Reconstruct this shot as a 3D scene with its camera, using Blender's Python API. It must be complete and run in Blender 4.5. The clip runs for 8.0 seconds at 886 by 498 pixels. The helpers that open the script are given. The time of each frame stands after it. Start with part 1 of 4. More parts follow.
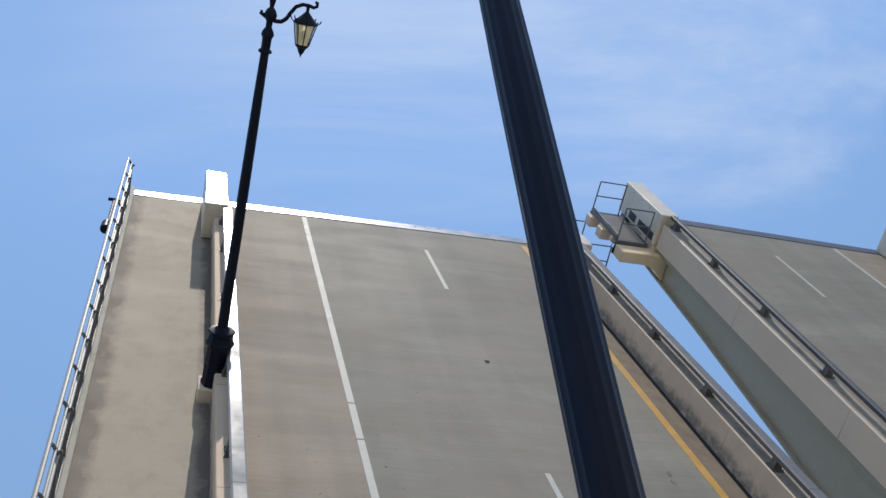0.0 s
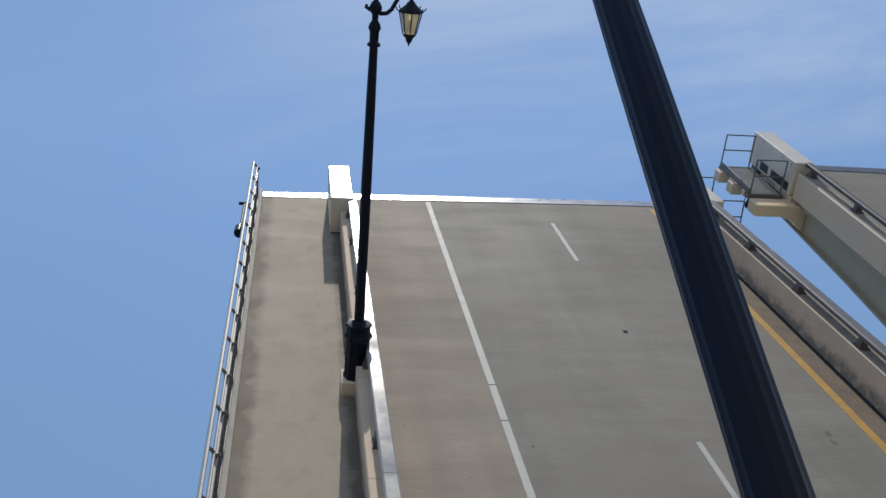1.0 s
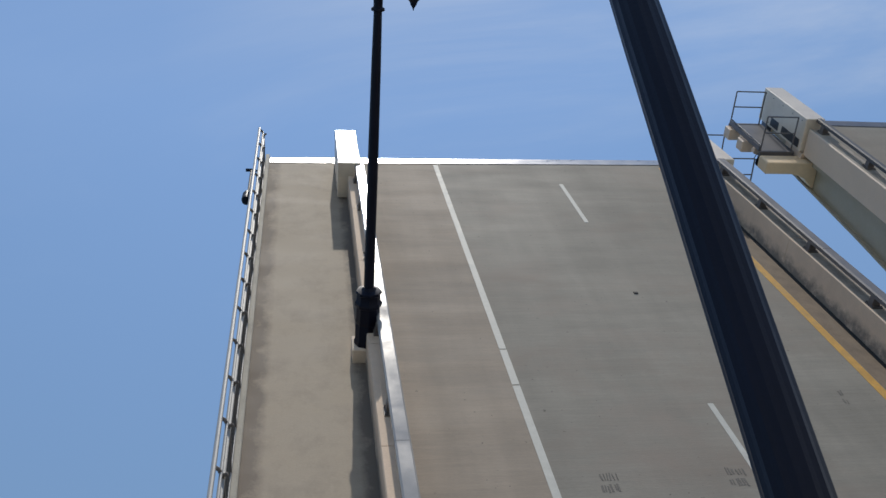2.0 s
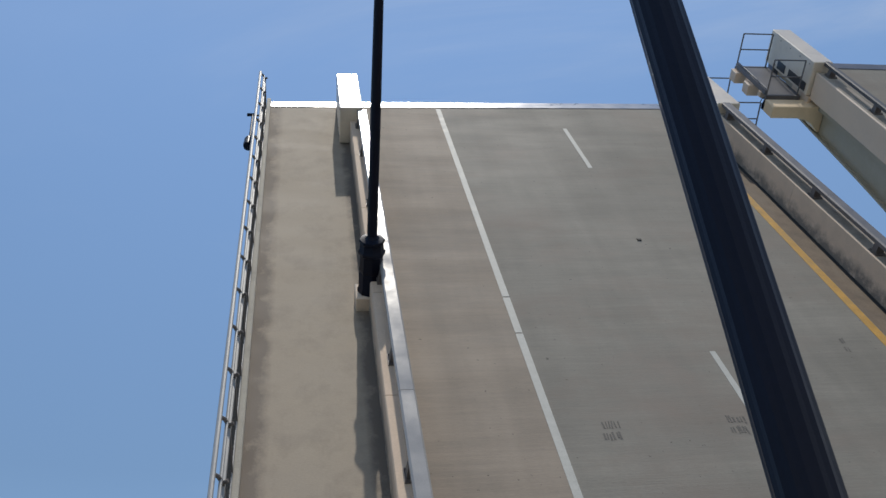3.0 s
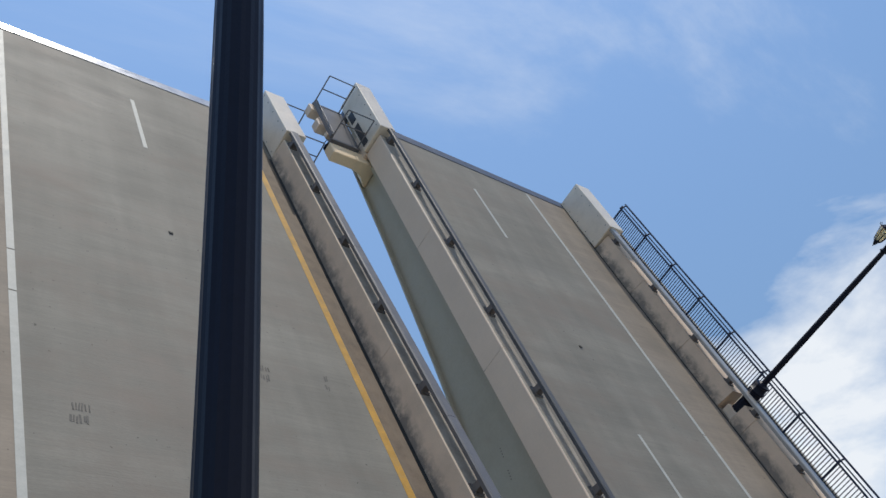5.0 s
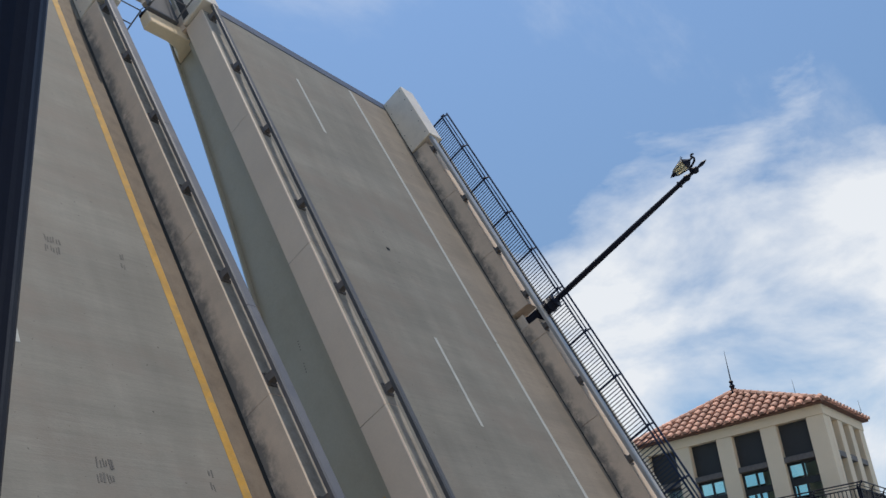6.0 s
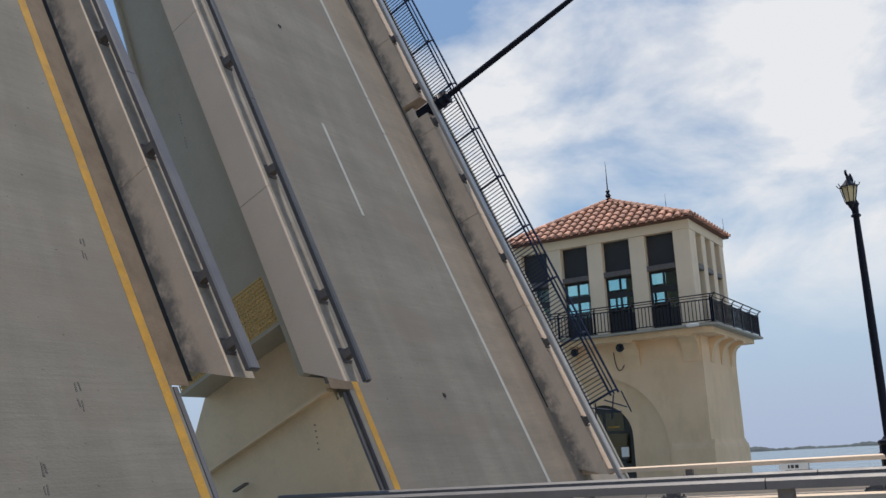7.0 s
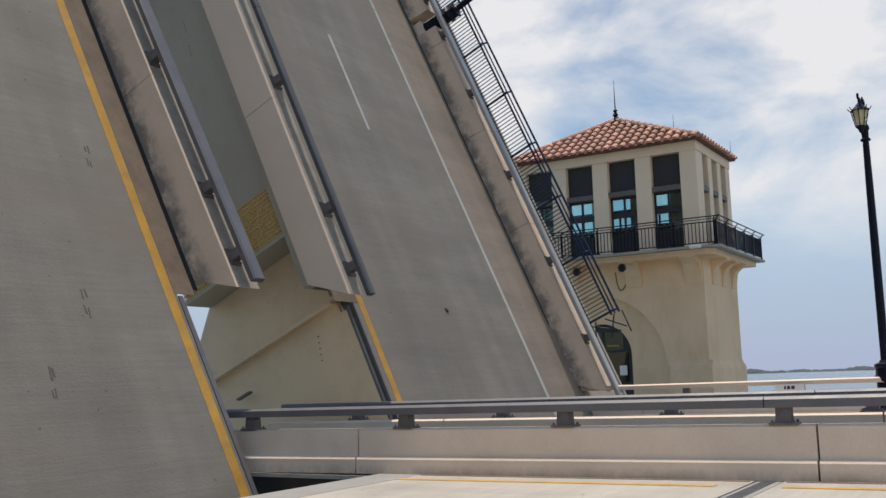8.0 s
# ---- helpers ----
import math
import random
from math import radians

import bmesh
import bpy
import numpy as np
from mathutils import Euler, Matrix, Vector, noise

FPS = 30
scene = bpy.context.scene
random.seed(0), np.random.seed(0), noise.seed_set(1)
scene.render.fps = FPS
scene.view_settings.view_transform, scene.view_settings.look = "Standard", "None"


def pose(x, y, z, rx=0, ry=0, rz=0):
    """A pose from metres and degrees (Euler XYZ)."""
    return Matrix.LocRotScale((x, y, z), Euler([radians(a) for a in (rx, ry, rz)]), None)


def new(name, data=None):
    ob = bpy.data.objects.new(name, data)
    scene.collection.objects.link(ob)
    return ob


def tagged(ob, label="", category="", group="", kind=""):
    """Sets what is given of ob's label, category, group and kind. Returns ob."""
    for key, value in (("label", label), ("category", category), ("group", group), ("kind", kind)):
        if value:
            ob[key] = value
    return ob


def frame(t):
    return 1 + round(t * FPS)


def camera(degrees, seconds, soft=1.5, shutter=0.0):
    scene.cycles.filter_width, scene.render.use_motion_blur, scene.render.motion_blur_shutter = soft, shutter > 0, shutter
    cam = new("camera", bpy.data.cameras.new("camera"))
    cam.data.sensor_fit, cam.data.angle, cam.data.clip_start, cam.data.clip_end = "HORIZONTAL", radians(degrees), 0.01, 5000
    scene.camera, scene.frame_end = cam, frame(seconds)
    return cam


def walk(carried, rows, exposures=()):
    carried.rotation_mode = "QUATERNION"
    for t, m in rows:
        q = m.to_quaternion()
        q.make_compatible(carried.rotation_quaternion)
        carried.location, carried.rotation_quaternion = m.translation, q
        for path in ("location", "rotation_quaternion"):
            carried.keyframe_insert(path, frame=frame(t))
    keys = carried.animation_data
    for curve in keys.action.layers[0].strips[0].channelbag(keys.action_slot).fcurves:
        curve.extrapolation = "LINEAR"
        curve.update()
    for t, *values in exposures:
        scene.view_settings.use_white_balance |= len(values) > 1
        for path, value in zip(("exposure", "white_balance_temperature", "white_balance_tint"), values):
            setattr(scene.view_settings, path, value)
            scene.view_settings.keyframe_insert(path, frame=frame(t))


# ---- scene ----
cam = camera(48.91, 8.0)
walk(cam, [
    (0.0, pose(-0.136, -0.006, 0.796, 131.326, 5.387, -16.676)),
    (0.5, pose(-0.139, -0.007, 0.898, 131.242, 4.457, -10.209)),
    (1.0, pose(-0.131, -0.013, 0.988, 130.520, 4.581, -7.505)),
    (1.5, pose(-0.116, -0.005, 1.086, 129.660, 4.903, -6.794)),
    (3.0, pose(-0.143, -0.099, 1.329, 124.620, 4.950, -6.391)),
    (3.5, pose(-0.082, -0.028, 1.451, 123.416, 4.940, -10.624)),
    (4.0, pose(-0.051, -0.066, 1.424, 123.030, 4.987, -20.327)),
    (4.5, pose(-0.077, -0.170, 1.266, 123.142, 4.977, -30.214)),
    (4.7, pose(-0.085, -0.174, 1.255, 123.059, 4.995, -33.788)),
    (5.8, pose(0.059, -0.072, 1.218, 117.724, 5.866, -48.599)),
    (6.0, pose(0.073, -0.072, 1.219, 115.201, 5.411, -50.754)),
    (6.5, pose(0.153, -0.049, 1.238, 107.906, 4.140, -55.289)),
    (7.0, pose(0.186, 0.018, 1.270, 102.402, 2.938, -58.619)),
    (7.5, pose(0.195, 0.028, 1.240, 99.202, 2.174, -60.495)),
    (8.0, pose(0.192, 0.074, 1.237, 97.560, 1.725, -58.667)),
], exposures=[(0.0, 0.08, 6500, 10), (0.5, -0.14, 6500, 10), (1.5, -0.25, 6500, 10), (3.5, -0.27, 6500, 10), (4.5, 0.02, 6500, 10), (6.5, -0.07, 6650, 11), (8.0, -0.09, 6900, 13)])

# ---- light: a high midday sun, clear blue sky with drifting cloud ----
SUN = Vector((0.2, 0.62, 3.3)).normalized()
sun_data = bpy.data.lights.new("sun", "SUN")
sun_data.energy, sun_data.angle, sun_data.color = 4.8, radians(0.53), (1.0, 0.94, 0.84)
sun = new("sun", sun_data)
sun.matrix_world = Matrix.Translation((0, 0, 60)) @ SUN.to_track_quat("Z", "Y").to_matrix().to_4x4()

world = bpy.data.worlds.new("world")
scene.world = world
world.use_nodes = True
wn, wl = world.node_tree.nodes, world.node_tree.links
wn.clear()


def wnode(kind, **values):
    n = wn.new(kind)
    for key, v in values.items():
        if isinstance(v, (int, float, tuple)):
            n.inputs[key].default_value = v
    return n


sky = wn.new("ShaderNodeTexSky")
sky.sky_type, sky.sun_disc = "NISHITA", False
sky.sun_elevation, sky.sun_rotation = math.asin(SUN.z), math.atan2(SUN.x, SUN.y)
sky.air_density, sky.dust_density, sky.ozone_density = 1.0, 0.15, 1.1
sky_bg = wnode("ShaderNodeBackground", Strength=0.148)
cloud_bg = wnode("ShaderNodeBackground", Color=(0.89, 0.94, 1.0, 1), Strength=0.93)
tint = wn.new("ShaderNodeMix")
tint.data_type, tint.blend_type = "RGBA", "MULTIPLY"
tint.inputs["Factor"].default_value, tint.inputs["B"].default_value = 1.0, (1.06, 1.14, 1.14, 1)
wl.new(sky.outputs["Color"], tint.inputs["A"])
wl.new(tint.outputs["Result"], sky_bg.inputs["Color"])
deep = wn.new("ShaderNodeMapRange")                    # clear dry air: the blue stays deep well below the zenith
for i_, v_ in enumerate((0.38, 0.72, 0.113, 0.166)):
    deep.inputs[i_ + 1].default_value = v_
wl.new(deep.outputs[0], sky_bg.inputs["Strength"])
# cloud cover: a puffy bank by the direction; the cirrus lies on a flattened deck
geo = wn.new("ShaderNodeTexCoord")
sep = wn.new("ShaderNodeSeparateXYZ")
wl.new(geo.outputs["Generated"], sep.inputs[0])
wl.new(sep.outputs["Z"], deep.inputs[0])
zmax = wn.new("ShaderNodeMath"); zmax.operation = "MAXIMUM"; zmax.inputs[1].default_value = 0.0
wl.new(sep.outputs["Z"], zmax.inputs[0])
zoff = wn.new("ShaderNodeMath"); zoff.operation = "ADD"; zoff.inputs[1].default_value = 0.22
wl.new(zmax.outputs[0], zoff.inputs[0])
flat = wn.new("ShaderNodeCombineXYZ")
for axis in ("X", "Y"):
    div = wn.new("ShaderNodeMath"); div.operation = "DIVIDE"
    wl.new(sep.outputs[axis], div.inputs[0]); wl.new(zoff.outputs[0], div.inputs[1])
    wl.new(div.outputs[0], flat.inputs[axis])
cloud = wn.new("ShaderNodeTexNoise")
cloud.inputs["Scale"].default_value, cloud.inputs["Detail"].default_value = 4.2, 13.0
cloud.inputs["Roughness"].default_value, cloud.inputs["Distortion"].default_value = 0.56, 0.25
cmap = wn.new("ShaderNodeMapping")
cmap.inputs["Scale"].default_value = (1, 1, 2.1)
wl.new(geo.outputs["Generated"], cmap.inputs["Vector"])
wl.new(cmap.outputs[0], cloud.inputs["Vector"])
# a bank of cloud low in the east, its top edge ragged, thinning upwards
cover = wn.new("ShaderNodeVectorMath"); cover.operation = "DOT_PRODUCT"
cover.inputs[1].default_value = (0.25, -0.35, -1.8)
wl.new(geo.outputs["Generated"], cover.inputs[0])
add = wn.new("ShaderNodeMath"); add.operation = "ADD"
cshelf = wn.new("ShaderNodeMath"); cshelf.operation = "ADD"; cshelf.inputs[1].default_value = 0.665
wl.new(cover.outputs["Value"], cshelf.inputs[0])
cmost = wn.new("ShaderNodeMath"); cmost.operation = "MINIMUM"; cmost.inputs[1].default_value = 0.15
wl.new(cshelf.outputs[0], cmost.inputs[0])
wl.new(cloud.outputs["Fac"], add.inputs[0]); wl.new(cmost.outputs[0], add.inputs[1])
ramp = wn.new("ShaderNodeValToRGB")
ramp.color_ramp.elements[0].position, ramp.color_ramp.elements[1].position = 0.50, 0.735
ramp.color_ramp.elements[0].color, ramp.color_ramp.elements[1].color = (0, 0, 0, 1), (1, 1, 1, 1)
wl.new(add.outputs[0], ramp.inputs[0])
# thin high cirrus
cirrus = wn.new("ShaderNodeTexNoise")
cirrus.inputs["Scale"].default_value, cirrus.inputs["Detail"].default_value = 1.3, 11.0
cirrus.inputs["Roughness"].default_value, cirrus.inputs["Distortion"].default_value = 0.62, 0.6
cshift = wn.new("ShaderNodeMapping")
cshift.inputs["Location"].default_value, cshift.inputs["Scale"].default_value = (2.35, 0.9, 0), (0.8, 1.5, 1)
wl.new(flat.outputs[0], cshift.inputs["Vector"])
wl.new(cshift.outputs[0], cirrus.inputs["Vector"])
veil = wn.new("ShaderNodeMapRange"); veil.interpolation_type = "SMOOTHSTEP"
veil.inputs[1].default_value, veil.inputs[2].default_value, veil.inputs[3].default_value, veil.inputs[4].default_value = 0.49, 0.72, 0.0, 0.36
wl.new(cirrus.outputs["Fac"], veil.inputs[0])
both = wn.new("ShaderNodeMath"); both.operation = "MAXIMUM"
vmul = wn.new("ShaderNodeMath"); vmul.operation = "MULTIPLY"
veast = wn.new("ShaderNodeMapRange")
veast.inputs[1].default_value, veast.inputs[2].default_value, veast.inputs[3].default_value, veast.inputs[4].default_value = -0.14, 0.12, 0.10, 1.0
wl.new(sep.outputs["X"], veast.inputs[0])
wl.new(veil.outputs[0], vmul.inputs[0]); wl.new(veast.outputs[0], vmul.inputs[1])
wl.new(vmul.outputs[0], both.inputs[0]); wl.new(ramp.outputs[0], both.inputs[1])
# the cloud base thins out low over the water, into pale blue haze
low = wn.new("ShaderNodeMapRange"); low.interpolation_type = "SMOOTHSTEP"
low.inputs[1].default_value, low.inputs[2].default_value = 0.06, 0.20
wl.new(sep.outputs["Z"], low.inputs[0])
lowmul = wn.new("ShaderNodeMath"); lowmul.operation = "MULTIPLY"
wl.new(both.outputs[0], lowmul.inputs[0]); wl.new(low.outputs[0], lowmul.inputs[1])
haze_bg = wnode("ShaderNodeBackground", Color=(0.41, 0.53, 0.80, 1), Strength=0.90)
hz = wn.new("ShaderNodeMapRange"); hz.interpolation_type = "SMOOTHSTEP"
hz.inputs[1].default_value, hz.inputs[2].default_value, hz.inputs[3].default_value, hz.inputs[4].default_value = 0.0, 0.24, 0.9, 0.0
wl.new(sep.outputs["Z"], hz.inputs[0])
east = wn.new("ShaderNodeMapRange")
east.inputs[1].default_value, east.inputs[2].default_value, east.inputs[3].default_value, east.inputs[4].default_value = -0.1, 0.4, 0.08, 1.0
wl.new(sep.outputs["X"], east.inputs[0])
hmul = wn.new("ShaderNodeMath"); hmul.operation = "MULTIPLY"
wl.new(hz.outputs[0], hmul.inputs[0]); wl.new(east.outputs[0], hmul.inputs[1])
hmix = wn.new("ShaderNodeMixShader")
wl.new(hmul.outputs[0], hmix.inputs[0]); wl.new(sky_bg.outputs[0], hmix.inputs[1]); wl.new(haze_bg.outputs[0], hmix.inputs[2])
wmix = wn.new("ShaderNodeMixShader")
wl.new(lowmul.outputs[0], wmix.inputs[0]); wl.new(hmix.outputs[0], wmix.inputs[1]); wl.new(cloud_bg.outputs[0], wmix.inputs[2])
wout = wn.new("ShaderNodeOutputWorld")
wl.new(wmix.outputs[0], wout.inputs[0])


# ---- materials ----
def material(name, color, rough=0.8, metal=0.0, var=0.25, scale=3.0, fine=60.0, bump=0.15, stretch=(1, 1, 1), stain=None,
             stain_amount=0.0, stain_scale=0.6, stain_stretch=(1, 1, 1), stain_band=None, dirt_edges=None, groove=0.0, groove_step=0.04, random_tint=0.0, spec=0.5, bump_dist=0.01):
    """Base colour with broad and fine variation, stains, optional fine transverse grooves along local y."""
    m = bpy.data.materials.new(name)
    m.use_nodes = True
    nt = m.node_tree
    N, K = nt.nodes, nt.links
    b = N["Principled BSDF"]
    b.inputs["Roughness"].default_value, b.inputs["Metallic"].default_value = rough, metal
    b.inputs["Specular IOR Level"].default_value = spec
    tc = N.new("ShaderNodeTexCoord")

    def noise_at(sc, st, detail=5.0, rough_=0.6):
        mp = N.new("ShaderNodeMapping"); mp.inputs["Scale"].default_value = st
        K.new(tc.outputs["Object"], mp.inputs["Vector"])
        n = N.new("ShaderNodeTexNoise")
        n.inputs["Scale"].default_value, n.inputs["Detail"].default_value, n.inputs["Roughness"].default_value = sc, detail, rough_
        K.new(mp.outputs[0], n.inputs["Vector"])
        return n

    def remap(sock, lo, hi, a, b_):
        r = N.new("ShaderNodeMapRange")
        for i, v in enumerate((lo, hi, a, b_)):
            r.inputs[i + 1].default_value = v
        K.new(sock, r.inputs[0])
        return r.outputs[0]

    def mult(s1, s2):
        r = N.new("ShaderNodeMath"); r.operation = "MULTIPLY"
        K.new(s1, r.inputs[0]); K.new(s2, r.inputs[1])
        return r.outputs[0]

    big, small = noise_at(scale, stretch), noise_at(fine, stretch, 3.0)
    val = mult(remap(big.outputs["Fac"], 0.3, 0.7, 1 - var, 1 + var), remap(small.outputs["Fac"], 0.3, 0.7, 1 - var * 0.5, 1 + var * 0.5))
    if groove:
        st = noise_at(1.0, (0.9, 1.0 / groove_step, 1), 3.0, 0.7)
        val = mult(val, remap(st.outputs["Fac"], 0.3, 0.7, 0.93, 1.06))
        track = noise_at(1.0, (1.1, 0.13, 1), 3.0, 0.6)
        val = mult(val, remap(track.outputs["Fac"], 0.35, 0.68, 0.91, 1.10))
        band = noise_at(1.0, (0.16, 0.7, 1), 5.0, 0.62)
        val = mult(val, remap(band.outputs["Fac"], 0.35, 0.7, 0.83, 1.12))
        spot = noise_at(9.0, (1, 1, 1), 2.0, 0.5)
        val = mult(val, remap(spot.outputs["Fac"], 0.72, 0.745, 1.0, 0.45))
    if random_tint:
        info = N.new("ShaderNodeObjectInfo")
        val = mult(val, remap(info.outputs["Random"], 0, 1, 1 - random_tint, 1 + random_tint))
        isl = N.new("ShaderNodeNewGeometry")
        val = mult(val, remap(isl.outputs["Random Per Island"], 0, 1, 1 - random_tint, 1 + random_tint))
    vm = N.new("ShaderNodeVectorMath"); vm.operation = "SCALE"
    vm.inputs[0].default_value = color[:3]
    K.new(val, vm.inputs["Scale"])
    col = vm.outputs[0]
    if stain:
        sn = noise_at(stain_scale, stain_stretch, 9.0, 0.7)
        mx = N.new("ShaderNodeMix"); mx.data_type = "RGBA"
        fac = remap(sn.outputs["Fac"], 0.48, 0.68, 0, stain_amount)
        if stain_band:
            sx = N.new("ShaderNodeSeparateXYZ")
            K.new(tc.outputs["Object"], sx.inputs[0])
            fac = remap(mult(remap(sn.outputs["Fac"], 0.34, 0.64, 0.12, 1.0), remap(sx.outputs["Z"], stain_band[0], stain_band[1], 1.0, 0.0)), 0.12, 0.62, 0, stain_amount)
        if dirt_edges:
            sx = N.new("ShaderNodeSeparateXYZ")
            K.new(tc.outputs["Object"], sx.inputs[0])
            lo_, hi_ = remap(sx.outputs["X"], dirt_edges[0], dirt_edges[0] + 0.55, 1.0, 0.0), remap(sx.outputs["X"], dirt_edges[1] - 0.35, dirt_edges[1], 0.0, 1.0)
            mxm = N.new("ShaderNodeMath"); mxm.operation = "MAXIMUM"
            K.new(lo_, mxm.inputs[0]); K.new(hi_, mxm.inputs[1])
            grime = remap(mult(remap(sn.outputs["Fac"], 0.3, 0.62, 0.2, 1.0), mxm.outputs[0]), 0.16, 0.5, 0, 0.9)
            mm = N.new("ShaderNodeMath"); mm.operation = "MAXIMUM"
            K.new(grime, mm.inputs[0]); K.new(fac, mm.inputs[1])
            fac = mm.outputs[0]
        K.new(fac, mx.inputs["Factor"])
        K.new(col, mx.inputs["A"])
        mx.inputs["B"].default_value = (*stain, 1)
        col = mx.outputs["Result"]
    K.new(col, b.inputs["Base Color"])
    K.new(remap(big.outputs["Fac"], 0.2, 0.8, max(rough - 0.1, 0.02), min(rough + 0.1, 1)), b.inputs["Roughness"])
    bp = N.new("ShaderNodeBump")
    bp.inputs["Strength"].default_value, bp.inputs["Distance"].default_value = bump, bump_dist
    height = small.outputs["Fac"]
    if groove:
        wv = noise_at(1.0, (0.22, 1.0 / groove_step, 1), 3.0, 0.7)
        ad = N.new("ShaderNodeMath"); ad.operation = "MULTIPLY_ADD"
        K.new(wv.outputs["Fac"], ad.inputs[0]); ad.inputs[1].default_value = groove
        K.new(height, ad.inputs[2])
        height = ad.outputs[0]
    K.new(height, bp.inputs["Height"])
    K.new(bp.outputs[0], b.inputs["Normal"])
    return m


DECK = material("deck_concrete", (0.197, 0.182, 0.153), 0.85, var=0.10, scale=0.5, fine=25, stretch=(0.5, 1.4, 1), stain=(0.186, 0.152, 0.124),
                stain_amount=0.9, stain_scale=0.30, stain_stretch=(0.7, 1.1, 1), groove=0.8, groove_step=0.07, bump=0.28)
SHOULDER = material("shoulder_concrete", (0.256, 0.209, 0.162), 0.85, var=0.10, scale=0.5, fine=25, stretch=(0.5, 1.6, 1), stain=(0.165, 0.145, 0.122),
                    stain_amount=0.6, stain_scale=0.3, stain_stretch=(0.4, 1.6, 1), groove=0.6, groove_step=0.07, bump=0.25)
DIRT = material("gutter_dirt", (0.165, 0.122, 0.085), 0.95, var=0.25, scale=2.0, fine=30, stain=(0.20, 0.158, 0.12), stain_amount=0.8, stain_scale=0.8, stain_stretch=(2, 0.5, 1), bump=0.3)
ROAD = material("road_concrete", (0.37, 0.34, 0.29), 0.85, var=0.10, scale=0.6, fine=25, stain=(0.30, 0.29, 0.27), stain_amount=0.6,
                stain_scale=0.3, groove=0.5, groove_step=0.07, bump=0.2)
WALK = material("sidewalk_concrete", (0.34, 0.295, 0.235), 0.85, var=0.10, scale=0.7, fine=30, stain=(0.25, 0.225, 0.20), stain_amount=0.7,
                stain_scale=0.5, stain_stretch=(1, 0.7, 1), bump=0.2)
LEAFWALK = material("leaf_footway_concrete", (0.345, 0.283, 0.212), 0.85, var=0.10, scale=0.9, fine=30, stretch=(0.7, 1.2, 1), stain=(0.15, 0.12, 0.095), stain_amount=0.35,
                    stain_scale=1.3, stain_stretch=(1, 0.8, 1), dirt_edges=(-1.15, 1.1), bump=0.25)
KERB = material("pale_kerb_concrete", (0.40, 0.37, 0.31), 0.85, var=0.12, scale=1.5, fine=30, stain=(0.22, 0.21, 0.18), stain_amount=0.6, stain_scale=1.5, bump=0.2)
PARAPET = material("parapet_concrete", (0.72, 0.58, 0.45), 0.85, var=0.08, scale=1.2, fine=35, stain=(0.30, 0.255, 0.20), stain_amount=0.6,
                   stain_scale=1.6, stain_stretch=(1, 1.2, 0.8), stain_band=(-0.05, 0.13), bump=0.2)
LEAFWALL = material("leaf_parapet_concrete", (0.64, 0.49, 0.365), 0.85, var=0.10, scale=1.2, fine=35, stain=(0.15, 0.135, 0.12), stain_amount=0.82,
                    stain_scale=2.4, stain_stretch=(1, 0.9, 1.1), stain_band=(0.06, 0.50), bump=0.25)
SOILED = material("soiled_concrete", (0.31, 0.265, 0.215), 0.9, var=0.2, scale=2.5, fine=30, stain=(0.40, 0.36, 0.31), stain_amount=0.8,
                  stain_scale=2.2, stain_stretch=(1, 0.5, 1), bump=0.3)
FASCIA = material("painted_fascia", (0.70, 0.54, 0.41), 0.55, var=0.05, scale=0.8, fine=20, bump=0.05)
GIRDER = material("girder_paint", (0.43, 0.375, 0.285), 0.5, var=0.06, scale=0.5, fine=15, bump=0.05, stain=(0.27, 0.22, 0.15), stain_amount=0.35, stain_scale=0.5)
TAIL = material("tail_girder_paint", (0.80, 0.60, 0.385), 0.5, var=0.05, scale=0.5, fine=15, bump=0.05, stain=(0.30, 0.24, 0.15), stain_amount=0.25, stain_scale=0.6)
GRATE = material("ochre_grating_paint", (0.60, 0.40, 0.13), 0.55, var=0.1, scale=3, fine=30, bump=0.05)
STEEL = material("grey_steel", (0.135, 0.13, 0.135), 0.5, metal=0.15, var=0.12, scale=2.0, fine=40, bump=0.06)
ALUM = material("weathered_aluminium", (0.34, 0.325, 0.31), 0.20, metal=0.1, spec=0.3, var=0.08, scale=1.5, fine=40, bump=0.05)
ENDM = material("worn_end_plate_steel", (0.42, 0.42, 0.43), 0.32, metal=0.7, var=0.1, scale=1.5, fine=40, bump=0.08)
# rail steel darkened in colour to offset sunlight on the second leaf's rail
DARKRAIL = material("darkened_rail_steel", (0.085, 0.085, 0.09), 0.55, metal=0.2, var=0.15, scale=2.0, fine=40, bump=0.06)
# same end plate steel, its missing sun glare and sky reflection painted in
ENDM_NOGLARE = material("end_plate_steel_no_glare", (0.10, 0.11, 0.14), 0.5, metal=0.3, var=0.15, scale=1.5, fine=40, bump=0.08)
RAILM = material("satin_aluminium", (0.33, 0.325, 0.315), 0.5, metal=0.25, var=0.08, scale=1.5, fine=40, bump=0.05)
POSTM = material("rail_post_steel", (0.15, 0.13, 0.12), 0.6, metal=0.3, var=0.2, scale=8, fine=60, bump=0.15)
NOSING = material("steel_nosing", (0.27, 0.265, 0.25), 0.65, metal=0.2, var=0.1, scale=3, fine=40, bump=0.1)
IRON = material("black_painted_iron", (0.004, 0.0055, 0.015), 0.45, spec=0.18, var=0.2, scale=3, fine=50, bump=0.1)
# dark railing paint; the sky's blue reflection is put into its colour
NAVY = material("dark_railing_paint_sky_tint", (0.017, 0.028, 0.062), 0.55, spec=0.2, var=0.15, scale=3, fine=50, bump=0.05)
WHITE = material("white_road_paint", (0.40, 0.395, 0.36), 0.7, var=0.12, scale=3, fine=40, bump=0.1)
